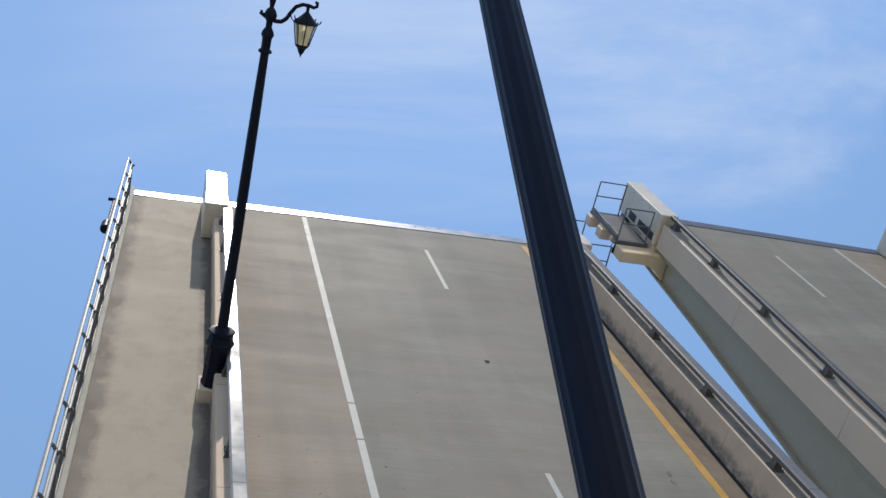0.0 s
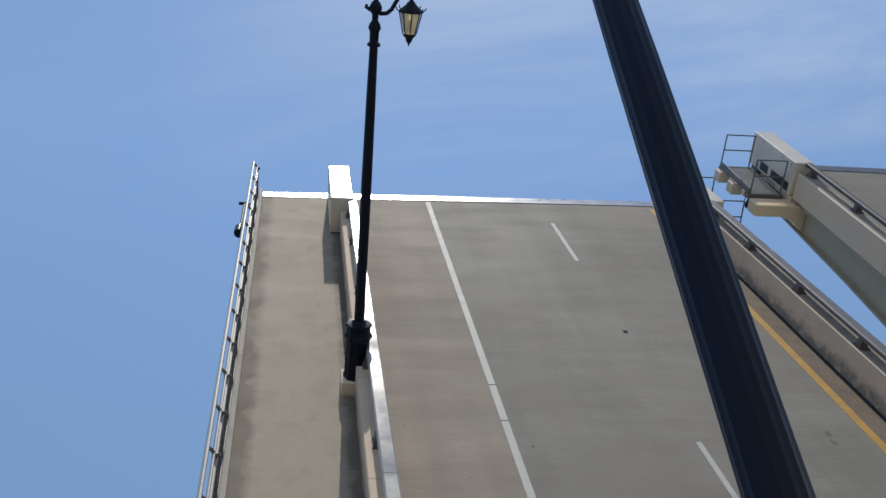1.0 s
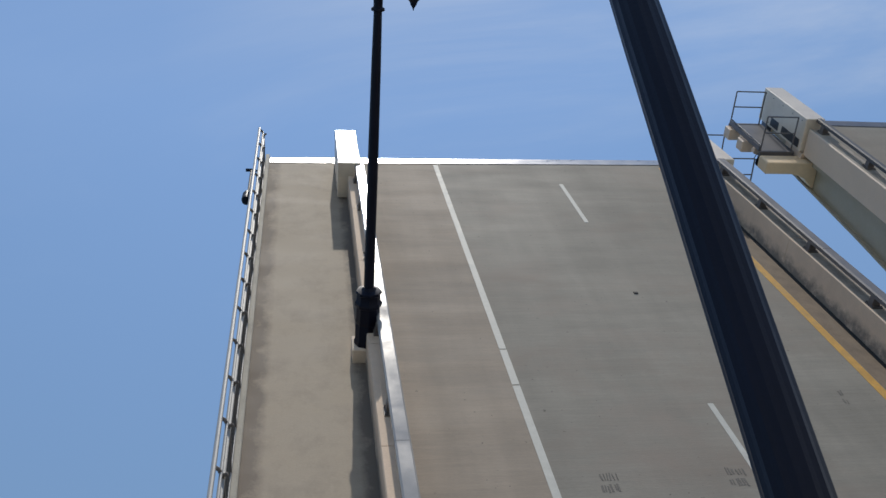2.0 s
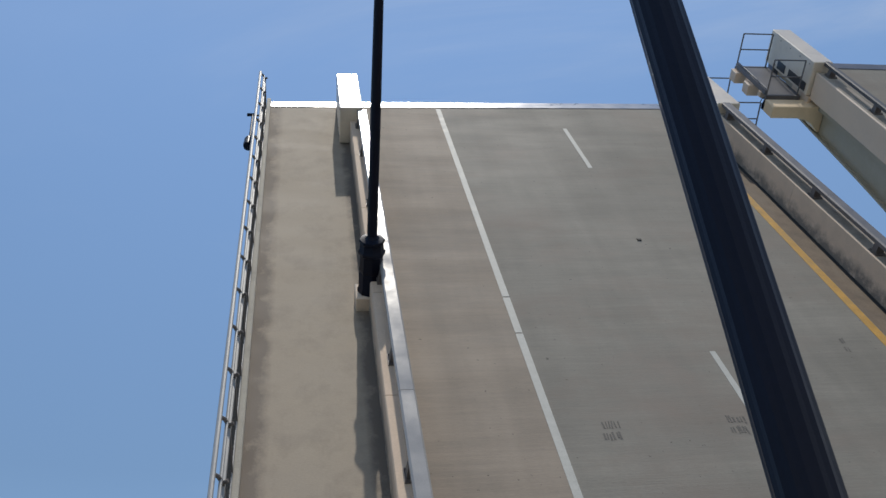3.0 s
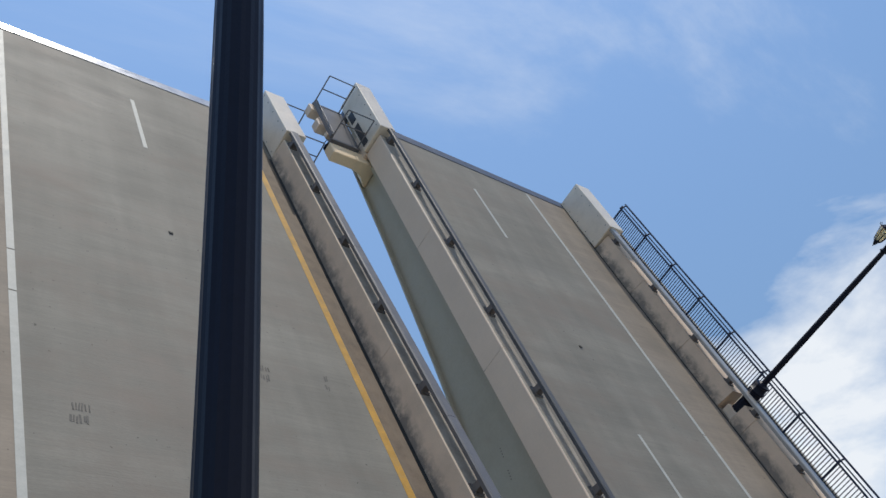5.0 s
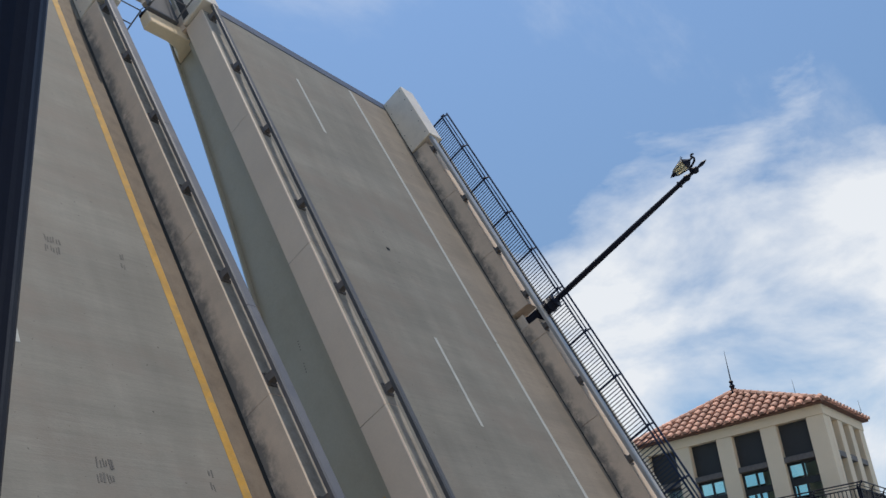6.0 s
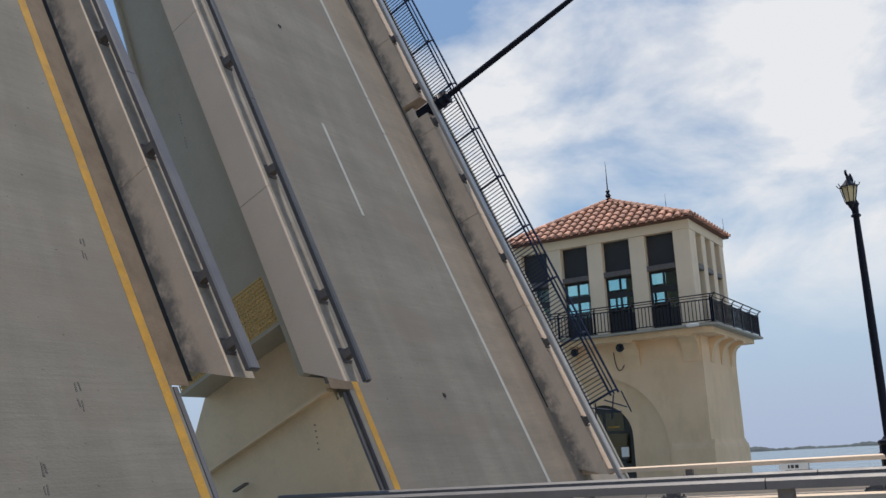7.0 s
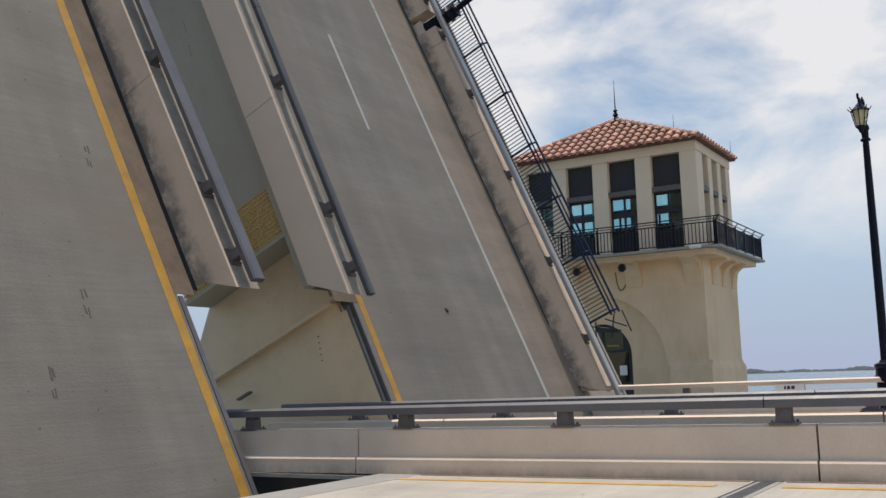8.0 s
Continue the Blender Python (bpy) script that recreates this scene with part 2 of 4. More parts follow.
YELLOW = material("yellow_road_paint", (0.47, 0.25, 0.035), 0.7, var=0.2, scale=2.5, fine=40, bump=0.1, stain=(0.30, 0.215, 0.095), stain_amount=0.6, stain_scale=3.5)
SCUFF = material("rubber_scuff", (0.10, 0.092, 0.084), 0.85, var=0.25, scale=10, fine=60, bump=0.1)
RUBBER = material("black_joint_rubber", (0.02, 0.02, 0.02), 0.8, var=0.2, bump=0.1)
STUCCO = material("cream_stucco", (0.83, 0.60, 0.385), 0.85, var=0.05, scale=0.8, fine=45, bump=0.12, stain=(0.56, 0.40, 0.21), stain_amount=0.4,
                  stain_scale=0.7, stain_stretch=(1, 1, 0.5))
PILLAR = material("pale_cream_stucco", (0.86, 0.69, 0.50), 0.85, var=0.05, scale=0.8, fine=45, bump=0.12)
TILE = material("terracotta_tile", (0.45, 0.235, 0.165), 0.75, var=0.25, scale=2.0, fine=30, bump=0.15, random_tint=0.33, stain=(0.52, 0.36, 0.29), stain_amount=0.6, stain_scale=2.2)
PAN = material("dark_roof_underlay", (0.16, 0.075, 0.05), 0.9, var=0.2, scale=3, bump=0.1)
FRAME = material("dark_window_frame", (0.02, 0.022, 0.025), 0.4, var=0.1, bump=0.03)
SHADE = material("dark_void_and_floor", (0.03, 0.03, 0.032), 0.6, var=0.15, scale=6, bump=0.1)
WATER = material("bay_water", (0.08, 0.13, 0.17), 0.22, var=0.15, scale=0.05, fine=0.9, bump=0.5, bump_dist=0.15)
SHORE = material("far_mangrove", (0.05, 0.064, 0.07), 0.95, var=0.3, scale=0.02, fine=0.3, bump=0.3)
ENDBLOCK = material("pale_enamelled_steel", (0.74, 0.64, 0.52), 0.35, var=0.05, scale=0.8, fine=20, bump=0.05, stain=(0.5, 0.42, 0.33), stain_amount=0.3, stain_scale=2.0)
SIGNW = material("white_sign_sheet", (0.75, 0.75, 0.73), 0.6, var=0.04, bump=0.02)


def glass(name, tint, rough=0.03):
    m = bpy.data.materials.new(name)
    m.use_nodes = True
    b = m.node_tree.nodes["Principled BSDF"]
    b.inputs["Base Color"].default_value = (*tint, 1)
    b.inputs["Roughness"].default_value, b.inputs["Transmission Weight"].default_value, b.inputs["IOR"].default_value = rough, 1.0, 1.45
    return m


PANE = glass("blue_tinted_glass", (0.55, 0.78, 0.80))
DOORGLASS = glass("smoked_door_glass", (0.10, 0.12, 0.13))
LANTERN = glass("pale_amber_lantern_glass", (0.90, 0.76, 0.46), 0.35)
LANTERN.node_tree.nodes["Principled BSDF"].inputs["Transmission Weight"].default_value = 0.45


# ---- mesh helpers ----
def box(bm, x0, x1, y0, y1, z0, z1, m=None):
    v = [bm.verts.new((x, y, z)) for x in (x0, x1) for y in (y0, y1) for z in (z0, z1)]
    for q in ((0, 1, 3, 2), (4, 6, 7, 5), (0, 4, 5, 1), (2, 3, 7, 6), (0, 2, 6, 4), (1, 5, 7, 3)):
        bm.faces.new([v[i] for i in q])
    if m is not None:
        bmesh.ops.transform(bm, matrix=m, verts=v)
    return v


def bevelled(bm, width, segments=1):
    bmesh.ops.bevel(bm, geom=list(bm.edges), offset=width, segments=segments, affect="EDGES", clamp_overlap=True)
    return bm


def prism(bm, profile, a, b, axis="y"):
    """A closed profile carried from a to b along an axis: (x, z) profiles along y, (y, z) profiles along x, (x, y) along z."""
    def at(p, s):
        return {"y": (p[0], s, p[1]), "x": (s, p[0], p[1]), "z": (p[0], p[1], s)}[axis]
    lo, hi = [bm.verts.new(at(p, a)) for p in profile], [bm.verts.new(at(p, b)) for p in profile]
    n = len(profile)
    for i in range(n):
        bm.faces.new((lo[i], lo[(i + 1) % n], hi[(i + 1) % n], hi[i]))
    bm.faces.new(lo[::-1]); bm.faces.new(hi)
    bmesh.ops.recalc_face_normals(bm, faces=bm.faces)
    return bm


def rod(bm, p, q, r, r2=None, n=8):
    """A round bar from p to q."""
    p, q = Vector(p), Vector(q)
    turn = (q - p).to_track_quat("Z", "Y").to_matrix().to_4x4()
    bmesh.ops.create_cone(bm, cap_ends=True, segments=n, radius1=r, radius2=r if r2 is None else r2, depth=(q - p).length,
                          matrix=Matrix.Translation((p + q) / 2) @ turn)


def lathe(bm, rings, n=16, flute=0.0, sides=0):
    """Rings of (radius, z) turned about z; flute: alternate points pulled in."""
    loops = []
    for r, z in rings:
        loops.append([bm.verts.new((r * (1 - flute * (i % 2)) * math.cos(2 * math.pi * i / n), r * (1 - flute * (i % 2)) * math.sin(2 * math.pi * i / n), z)) for i in range(n)])
    for a, b in zip(loops, loops[1:]):
        for i in range(n):
            bm.faces.new((a[i], a[(i + 1) % n], b[(i + 1) % n], b[i]))
    bm.faces.new(loops[0][::-1]); bm.faces.new(loops[-1])
    return bm


def tube(bm, points, r, n=8, taper=1.0):
    """A round bar along a bent path."""
    pts = [Vector(p) for p in points]
    loops = []
    for i, p in enumerate(pts):
        d = (pts[min(i + 1, len(pts) - 1)] - pts[max(i - 1, 0)]).normalized()
        side = d.cross(Vector((0, 1, 0)))
        side = side.normalized() if side.length > 1e-3 else Vector((1, 0, 0))
        up = side.cross(d)
        rr = r * (1 + (taper - 1) * i / (len(pts) - 1))
        loops.append([bm.verts.new(p + rr * (math.cos(2 * math.pi * k / n) * side + math.sin(2 * math.pi * k / n) * up)) for k in range(n)])
    for a, b in zip(loops, loops[1:]):
        for k in range(n):
            bm.faces.new((a[k], a[(k + 1) % n], b[(k + 1) % n], b[k]))
    bm.faces.new(loops[0][::-1]); bm.faces.new(loops[-1])
    return bm


def mesh_of(name, bm, mat, smooth=False):
    me = bpy.data.meshes.new(name)
    bmesh.ops.recalc_face_normals(bm, faces=bm.faces)
    bm.to_mesh(me)
    bm.free()
    for mm in (mat if isinstance(mat, (list, tuple)) else (mat,)):
        me.materials.append(mm)
    if smooth:
        me.polygons.foreach_set("use_smooth", [True] * len(me.polygons))
        me.set_sharp_from_angle(angle=radians(35))
    return me


def part(name, bm, mat, parent=None, label="", smooth=False):
    ob = new(name, mesh_of(name, bm, mat, smooth))
    ob.parent = parent
    if label:
        ob["label"] = label
    return ob


def again(name, me, parent, loc=(0, 0, 0), rot=(0, 0, 0)):
    ob = new(name, me)
    ob.parent, ob.location, ob.rotation_euler = parent, loc, rot
    return ob


def thing(name, m, label, category, group="", kind=""):
    ob = new(name)
    ob.empty_display_size = 0.3
    ob.matrix_world = m
    return tagged(ob, label, category, group, kind)


def B():
    return bmesh.new()


# ---- the setting ----
GRADE = Matrix.Rotation(radians(-0.5), 4, "X")          # the approach falls slightly towards the span
LEFT = Matrix.Translation((0, 10.77, 0)) @ Matrix.Rotation(radians(62.67), 4, "X")
RIGHT = Matrix.Translation((0, 10.69, 0)) @ Matrix.Rotation(radians(65.92), 4, "X")
SLAB_END = 8.45

bm = B()
box(bm, -2500, 4500, -3000, 4500, -8.6, -8.5)
water = part("water", bm, WATER)
tagged(water, "wide pale blue-grey bay water under the bridge", "water", kind="structure")


def approach(name, x0, x1, yellow_x, edge_x, label):
    """A fixed approach slab with its own road markings, an armoured edge and an expansion joint."""
    bm = B()
    box(bm, x0, x1, -70, 2.72, -0.9, -0.04)
    box(bm, x0, x1, 3.05, SLAB_END - 0.75, -0.9, -0.04)
    box(bm, x0, x1, 2.72, 3.05, -0.9, -0.12)
    road = part(name, bm, ROAD)
    road.matrix_world = GRADE
    tagged(road, label, "road", kind="structure")
    bm = B()
    prism(bm, [(SLAB_END - 0.75, -0.036), (SLAB_END - 0.03, -0.036), (SLAB_END, -0.06), (SLAB_END, -0.7), (SLAB_END - 0.75, -0.7)], x0, x1, "x")
    part("edge_plate", bm, NOSING, road, "worn grey steel armour plate on the slab edge")
    for y0 in (2.74, 2.90):
        bm = B()
        box(bm, x0, x1, y0, y0 + 0.13, -0.12, -0.045)
        part("joint_plate", bm, NOSING, road)
    bm = B()
    for i in range(int((x1 - x0) / 0.11)):
        xx = x0 + 0.06 + i * 0.11
        box(bm, xx, xx + 0.05, 2.81, 2.97, -0.043, -0.036)
    tagged(part("joint_teeth", bm, STEEL, road, "row of dark steel joint fingers across the road"), kind="stuff")
    for y0, y1 in ((-70, 2.6), (3.35, SLAB_END - 0.76)):
        bm = B()
        box(bm, yellow_x - 0.075, yellow_x + 0.075, y0, y1, -0.039, -0.034)
        part("yellow_line", bm, YELLOW, road, "solid yellow edge line")
        bm = B()
        box(bm, edge_x - 0.075, edge_x + 0.075, y0, y1, -0.039, -0.034)
        part("white_line", bm, WHITE, road, "solid white edge line")
    return road


approach("road", 1.75, 12.62, 11.45, 4.03, "pale grooved concrete approach road with a yellow edge line")
approach("road", 15.05, 25.5, 16.52, 23.32, "pale grooved concrete approach road of the second bridge")
for x0, x1 in ((-1.5, 1.2), (26.3, 28.6)):
    bm = B()
    box(bm, x0, x1, -70, SLAB_END, -0.9, -0.03)
    ob = part("pavement", bm, WALK)
    ob.matrix_world = GRADE
    tagged(ob, "plain concrete footway beside the approach road", "pavement", kind="structure")

# piers under the approaches, standing in the water
for x0, x1 in ((-1.2, 12.5), (15.2, 28.4)):
    bm = B()
    box(bm, x0, x1, -6.0, SLAB_END - 3.4, -9.0, -0.95)
    bevelled(bm, 0.1)
    tagged(part("bridge_pier", bm, PARAPET), "broad concrete pier under the bridge approach", "pier", kind="structure")


# dark blocks standing in for gap shade, pale bearing ledges, under the barrier ends
for x0, x1 in ((12.08, 12.42), (15.18, 15.52)):
    bm = B()
    box(bm, x0, x1, SLAB_END + 0.01, 13.2, -1.6, -0.21)
    beam = part("support_beam", bm, FRAME)
    tagged(beam, "dark block painted as the shade under the barrier end", "beam", kind="structure")
    bm = B()
    box(bm, x0 - 0.06, x1 + 0.06, SLAB_END + 0.01, 13.2, -0.206, -0.145)
    part("bearing_ledge", bm, KERB, beam, "pale concrete bearing ledge")

# ---- barriers: concrete parapet with a metal rail on posts ----
POST = {}


def post_mesh(flip):
    if flip not in POST:
        bm = B()
        box(bm, -0.13, 0.13, -0.16, 0.16, 0.0, 0.025)
        prism(bm, [(-0.10, 0.025), (0.10, 0.025), (0.075, 0.215), (-0.075, 0.215)], -0.085, 0.085)
        for sx in (-0.105, 0.105):
            for sy in (-0.125, 0.125):
                rod(bm, (sx, sy, 0.02), (sx, sy, 0.055), 0.016, n=6)
        POST[flip] = mesh_of("rail_post", bm, POSTM)
    return POST[flip]


def rail_bar(bm, x, z, y0, y1, w=0.30, t=0.12):
    """Elliptical-topped box rail."""
    prism(bm, [(x - w / 2, z), (x + w / 2, z), (x + w / 2, z + t * 0.75), (x + w / 2 - 0.03, z + t), (x - w / 2 + 0.03, z + t), (x - w / 2, z + t * 0.75)], y0, y1)


def fixed_barrier(x, spans, facing, posts, top, rail_x, rail_z, label, rail_mat, base=-0.04):
    """facing: -1 or +1, the side of the sloped toe."""
    t = thing("traffic_barrier", GRADE, label, "barrier", "approach barriers")
    for y0, y1 in spans:
        bm = B()
        f = facing
        prism(bm, [(x - 0.20 * f, base), (x + 0.195 * f, base), (x + 0.185 * f, base + 0.205), (x + 0.17 * f, base + 0.235), (x + 0.112 * f, base + 0.248), (x + 0.10 * f, top - 0.02), (x + 0.08 * f, top),
                   (x - 0.16 * f, top), (x - 0.20 * f, top - 0.03)], y0 + 0.012, y1 - 0.012)
        part("parapet", bm, PARAPET, t)
    for y0, y1 in zip([spans[0][0]] + [-25.0, -10.0, 2.9], [-25.0, -10.0, 2.9, spans[-1][1] - 0.3]):
        bm = B()
        rail_bar(bm, rail_x, rail_z, y0 + 0.006, y1 - 0.006, 0.26, 0.13)
        part("rail", bm, rail_mat, t, "long grey metal box rail")
    for y0, y1 in ((-20, 2.68), (3.1, SLAB_END - 0.8)):
        bm = B()
        box(bm, min(x + 0.2 * facing, x + 0.29 * facing), max(x + 0.2 * facing, x + 0.29 * facing), y0, y1, base, base + 0.007)
        part("gutter_strip", bm, DIRT, t, "dark gritty strip along the barrier foot")
    for y in posts:
        again("post", post_mesh(False), t, (rail_x, y, top))
    return t


SPANS = [(-70, -22), (-22, -10), (-10, 2.33), (2.33, 8.85), (8.85, 13.3)]
fixed_barrier(12.24, SPANS, -1, [11.02, 8.05, 5.52, 2.70, -0.4, -3.4, -6.4], 0.60, 12.24, 0.80,
              "beige concrete traffic barrier with grey rail on short posts", STEEL)
fixed_barrier(15.35, [(-70, -22), (-22, -10), (-10, 2.0), (2.0, 9.2), (9.2, 13.3)], 1, [11.2, 8.1, 5.1, 2.15, -0.9, -3.9], 0.60, 15.35, 0.80,
              "beige concrete traffic barrier of the second bridge, rail on posts", STEEL)
fixed_barrier(1.42, [(-70, -22), (-22, -10), (-10, 1.9), (2.85, 8.9), (8.9, 13.3)], 1, [4.8, 7.6, 0.6, -2.4, -5.4], 0.60, 1.45, 0.80,
              "beige concrete barrier beside the footway, rail on posts", ALUM)
fixed_barrier(25.75, [(-70, -22), (-22, -10), (-10, 2.6), (3.6, 9.3), (9.3, 13.3)], -1, [5.2, 8.1, 0.6, -2.4, -5.4], 0.66, 25.75, 0.86,
              "pale concrete barrier beside the far footway, rail on posts", FASCIA, base=-0.04)

# ---- raised bascule leaves; local x across, y up the deck, z out of the deck ----
def solid_profile_end(bm, prof, s_low, s_high, y1):
    """A profile of (x, z) carried to y1, its near end slanted from s_low (low z) to s_high (high z)."""
    zs = [p[1] for p in prof]
    lo = [bm.verts.new((p[0], s_low + (s_high - s_low) * (p[1] - min(zs)) / (max(zs) - min(zs)), p[1])) for p in prof]
    hi = [bm.verts.new((p[0], y1, p[1])) for p in prof]
    n = len(prof)
    for i in range(n):
        bm.faces.new((lo[i], lo[(i + 1) % n], hi[(i + 1) % n], hi[i]))
    bm.faces.new(lo[::-1]); bm.faces.new(hi)
    bmesh.ops.recalc_face_normals(bm, faces=bm.faces)


def leaf(M, x0, sg, rail_w, walk_out, par0, par1, edge, dash, yellow, low_edge, med0, med1, top, dashes, markers, posts_med, posts_walk, lamp_s, walk_start, block_s, label):
    def X(u):
        return x0 + sg * u

    def bx(bm, u0, u1, *rest):
        return box(bm, min(X(u0), X(u1)), max(X(u0), X(u1)), *rest)

    t = thing("bascule_leaf", M, label, "bridge leaf", "raised leaves")
    bm = B()
    bx(bm, edge + 0.002, low_edge, -1.4, 3.5, -0.28, 0)
    bx(bm, edge + 0.002, med0 + 0.1, 3.5, top - 0.102, -0.28, 0)
    part("deck", bm, DECK, t, "grooved grey-tan concrete roadway tilted steeply upward")
    bm = B()
    bx(bm, med0 + 0.102, med1 - 0.162, 3.5, top - 0.102, -0.284, -0.002)
    part("edge_girder", bm, GIRDER, t, "painted steel edge beam under the median parapet")
    bm = B()
    bx(bm, par1 - 0.3, edge, -1.4, top - 0.102, -0.28, 0)
    part("shoulder", bm, SHOULDER, t, "brown-tinted grooved concrete shoulder")
    bm = B()
    bx(bm, yellow + 0.12, med0 - 0.102, 3.1, top - 0.46, 0.0, 0.004)
    part("dirt_strip", bm, DIRT, t, "brown gritty strip along the median gutter")
    bm = B()
    bx(bm, walk_out, par1 - 0.302, -1.4, top - 0.102, -0.28, 0.0)
    part("footway", bm, LEAFWALK if sg > 0 else WALK, t, "tan stained concrete footway strip")
    bm = B()
    # the end is cut slightly askew, further out at the median
    ka, kb = -0.02, 0.32
    prism(bm, [(X(walk_out), top - 0.45), (X(walk_out), top + ka), (X(med1), top + kb), (X(med1), top - 0.15)], 0.002, 0.016, "z")
    prism(bm, [(X(walk_out), top - 0.10), (X(walk_out), top + ka), (X(med1), top + kb), (X(med1), top - 0.10)], -0.30, 0.002, "z")
    # the second leaf's copy has the lack of glare in its colour
    part("end_plate", bm, ENDM if sg > 0 else ENDM_NOGLARE, t, "worn steel plate along the leaf end")
    bm = B()
    bx(bm, walk_out - 0.12, walk_out - 0.002, 0.5, top, -0.42, 0.13)
    bevelled(bm, 0.015)
    part("kerb", bm, KERB, t, "pale outer kerb of the footway")
    bm = B()
    bx(bm, low_edge + 0.002, low_edge + (0.10 if sg > 0 else 0.045), -1.4, 3.06, -0.15 if sg > 0 else -0.06, 0.02)
    part("edge_angle", bm, STEEL, t, "grey steel edge angle")
    # markings
    for y0, y1 in ((-1.4, 12.05), (12.09, 13.45), (13.49, top - 0.46)):
        bm = B()
        bx(bm, edge - 0.075, edge + 0.075, y0, y1, 0.0, 0.005)
        part("edge_line", bm, WHITE, t, "white painted edge line")
    bm = B()
    bx(bm, yellow - 0.10, yellow + 0.10, -1.4, top - 0.46, 0.0, 0.005)
    part("yellow_line", bm, YELLOW, t, "yellow painted edge line")
    for y1 in dashes:
        bm = B()
        bx(bm, dash - 0.06, dash + 0.06, y1 - 3.05, y1, 0.0, 0.005)
        part("lane_dash", bm, WHITE, t, "white painted lane dash")
    for u, s in markers:
        bm = B()
        prism(bm, [(s - 0.055, 0), (s + 0.055, 0), (s + 0.03, 0.022), (s - 0.03, 0.022)], X(u) - 0.05, X(u) + 0.05, "x")
        part("road_marker", bm, RUBBER, t, "small raised reflective road marker")
    # footway parapet
    prof = [(X(par1), 0.0), (X(par1 - 0.03), 0.25), (X(par1 - 0.10), 0.70), (X(par0 + 0.02), 0.70), (X(par0), 0.66), (X(par0), 0.0)]
    cuts = [walk_start, 5.9, 9.2, 12.55, lamp_s - 0.32], [lamp_s + 0.32, 16.4, 19.6, block_s - 0.05]
    for run in cuts:
        for i, (a, b) in enumerate(zip(run, run[1:])):
            bm = B()
            if a == walk_start:
                solid_profile_end(bm, prof, walk_start + 0.5, walk_start, b - 0.008)
            else:
                prism(bm, prof, a + 0.008, b - 0.008)
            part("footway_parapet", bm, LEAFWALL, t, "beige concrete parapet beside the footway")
    # dark dirt-filled gutter joint along the parapet foot
    bm = B()
    bx(bm, par1 + 0.0, par1 + 0.07, 2.9, 22.8, 0.0, 0.012)
    part("gutter_strip", bm, RUBBER, t, "dark soiled strip at the parapet foot")
    # median parapet with fascia
    prof = [(X(med0), 0.0), (X(med0 + 0.05), 0.76), (X(med0 + 0.08), 0.78), (X(med1 - 0.03), 0.78), (X(med1), 0.75), (X(med1), -0.05), (X(med1 - 0.158), -0.05), (X(med1 - 0.158), 0.0)]
    for a, b in zip((2.8, 7.4, 12.4, 17.6), (7.4, 12.4, 17.6, 22.85)):
        bm = B()
        if a == 2.8:
            solid_profile_end(bm, prof, 3.45, 2.8, b - 0.006)
        else:
            prism(bm, prof, a + 0.006, b - 0.006)
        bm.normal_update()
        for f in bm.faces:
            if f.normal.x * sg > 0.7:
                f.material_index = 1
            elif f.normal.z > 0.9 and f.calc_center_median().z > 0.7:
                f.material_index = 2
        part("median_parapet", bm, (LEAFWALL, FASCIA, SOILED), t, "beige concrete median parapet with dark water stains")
    bm = B()
    bx(bm, med0 - 0.10, med0 - 0.0, 3.2, 22.8, 0.0, 0.012)
    part("gutter_strip", bm, RUBBER, t, "dark soiled strip at the parapet foot")
    # rails and posts
    rw = par1 - 0.16
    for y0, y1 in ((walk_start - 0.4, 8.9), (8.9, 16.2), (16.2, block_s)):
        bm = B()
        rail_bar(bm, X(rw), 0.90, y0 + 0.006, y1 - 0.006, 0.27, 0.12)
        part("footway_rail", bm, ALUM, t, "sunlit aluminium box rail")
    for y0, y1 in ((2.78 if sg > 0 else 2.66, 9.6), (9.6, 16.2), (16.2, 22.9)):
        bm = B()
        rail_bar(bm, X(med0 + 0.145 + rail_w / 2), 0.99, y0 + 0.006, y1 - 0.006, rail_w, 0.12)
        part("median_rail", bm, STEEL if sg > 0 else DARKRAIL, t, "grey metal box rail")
    for y in posts_med:
        again("post", post_mesh(False), t, (X(med0 + 0.22), y, 0.78))
    for y in posts_walk:
        again("post", post_mesh(False), t, (X(rw - 0.07), y, 0.70))
    # end blocks
    for u0, u1, s0, s1 in ((par0 - (0.28 if sg > 0 else 0.08), par1 - (0.14 if sg > 0 else -0.04), block_s, block_s + 3.03), (med0 + 0.02, med1 + 0.12, 22.9, top + 0.38)):
        bm = B()
        bx(bm, u0, u1, s0, s1, 0.018, 1.08)
        bevelled(bm, 0.02)
        block = part("end_block", bm, ENDBLOCK, t, "pale painted steel end block on the parapet")
        bm = B()
        for sv in (0.25, 0.9, 1.6, 2.3, 2.85):
            for zv in (0.14, 0.94):
                for uu in (u0, u1):
                    rod(bm, (X(uu) - 0.012, s0 + sv, zv), (X(uu) + 0.012, s0 + sv, zv), 0.02, n=6)
        tagged(part("bolt_heads", bm, POSTM, block, "rows of dark bolt heads"), kind="stuff")
        bm = B()
        bx(bm, u0 + 0.05, u1 - 0.05, s0 - 0.1, s0 + 1.0, -0.28, -0.002)
        part("block_bracket", bm, FASCIA, t)
    # girders below
    for k, u in enumerate((med1 - 0.42, 7.0, 1.2)):
        tail_u = u if k else (low_edge + 0.09 if sg < 0 else low_edge - 1.6)
        bm = B()
        ys = [top - 0.4, 23.6, 19.5, 14.4, 12.4, 9.0, 6.5, 5.0]
        zs = [-0.9, -0.98, -1.18, -1.52, -1.68, -2.25, -2.85, -3.3]
        prof = [(y, -0.285) for y in (5.0, top - 0.4)] + list(zip(ys, zs))
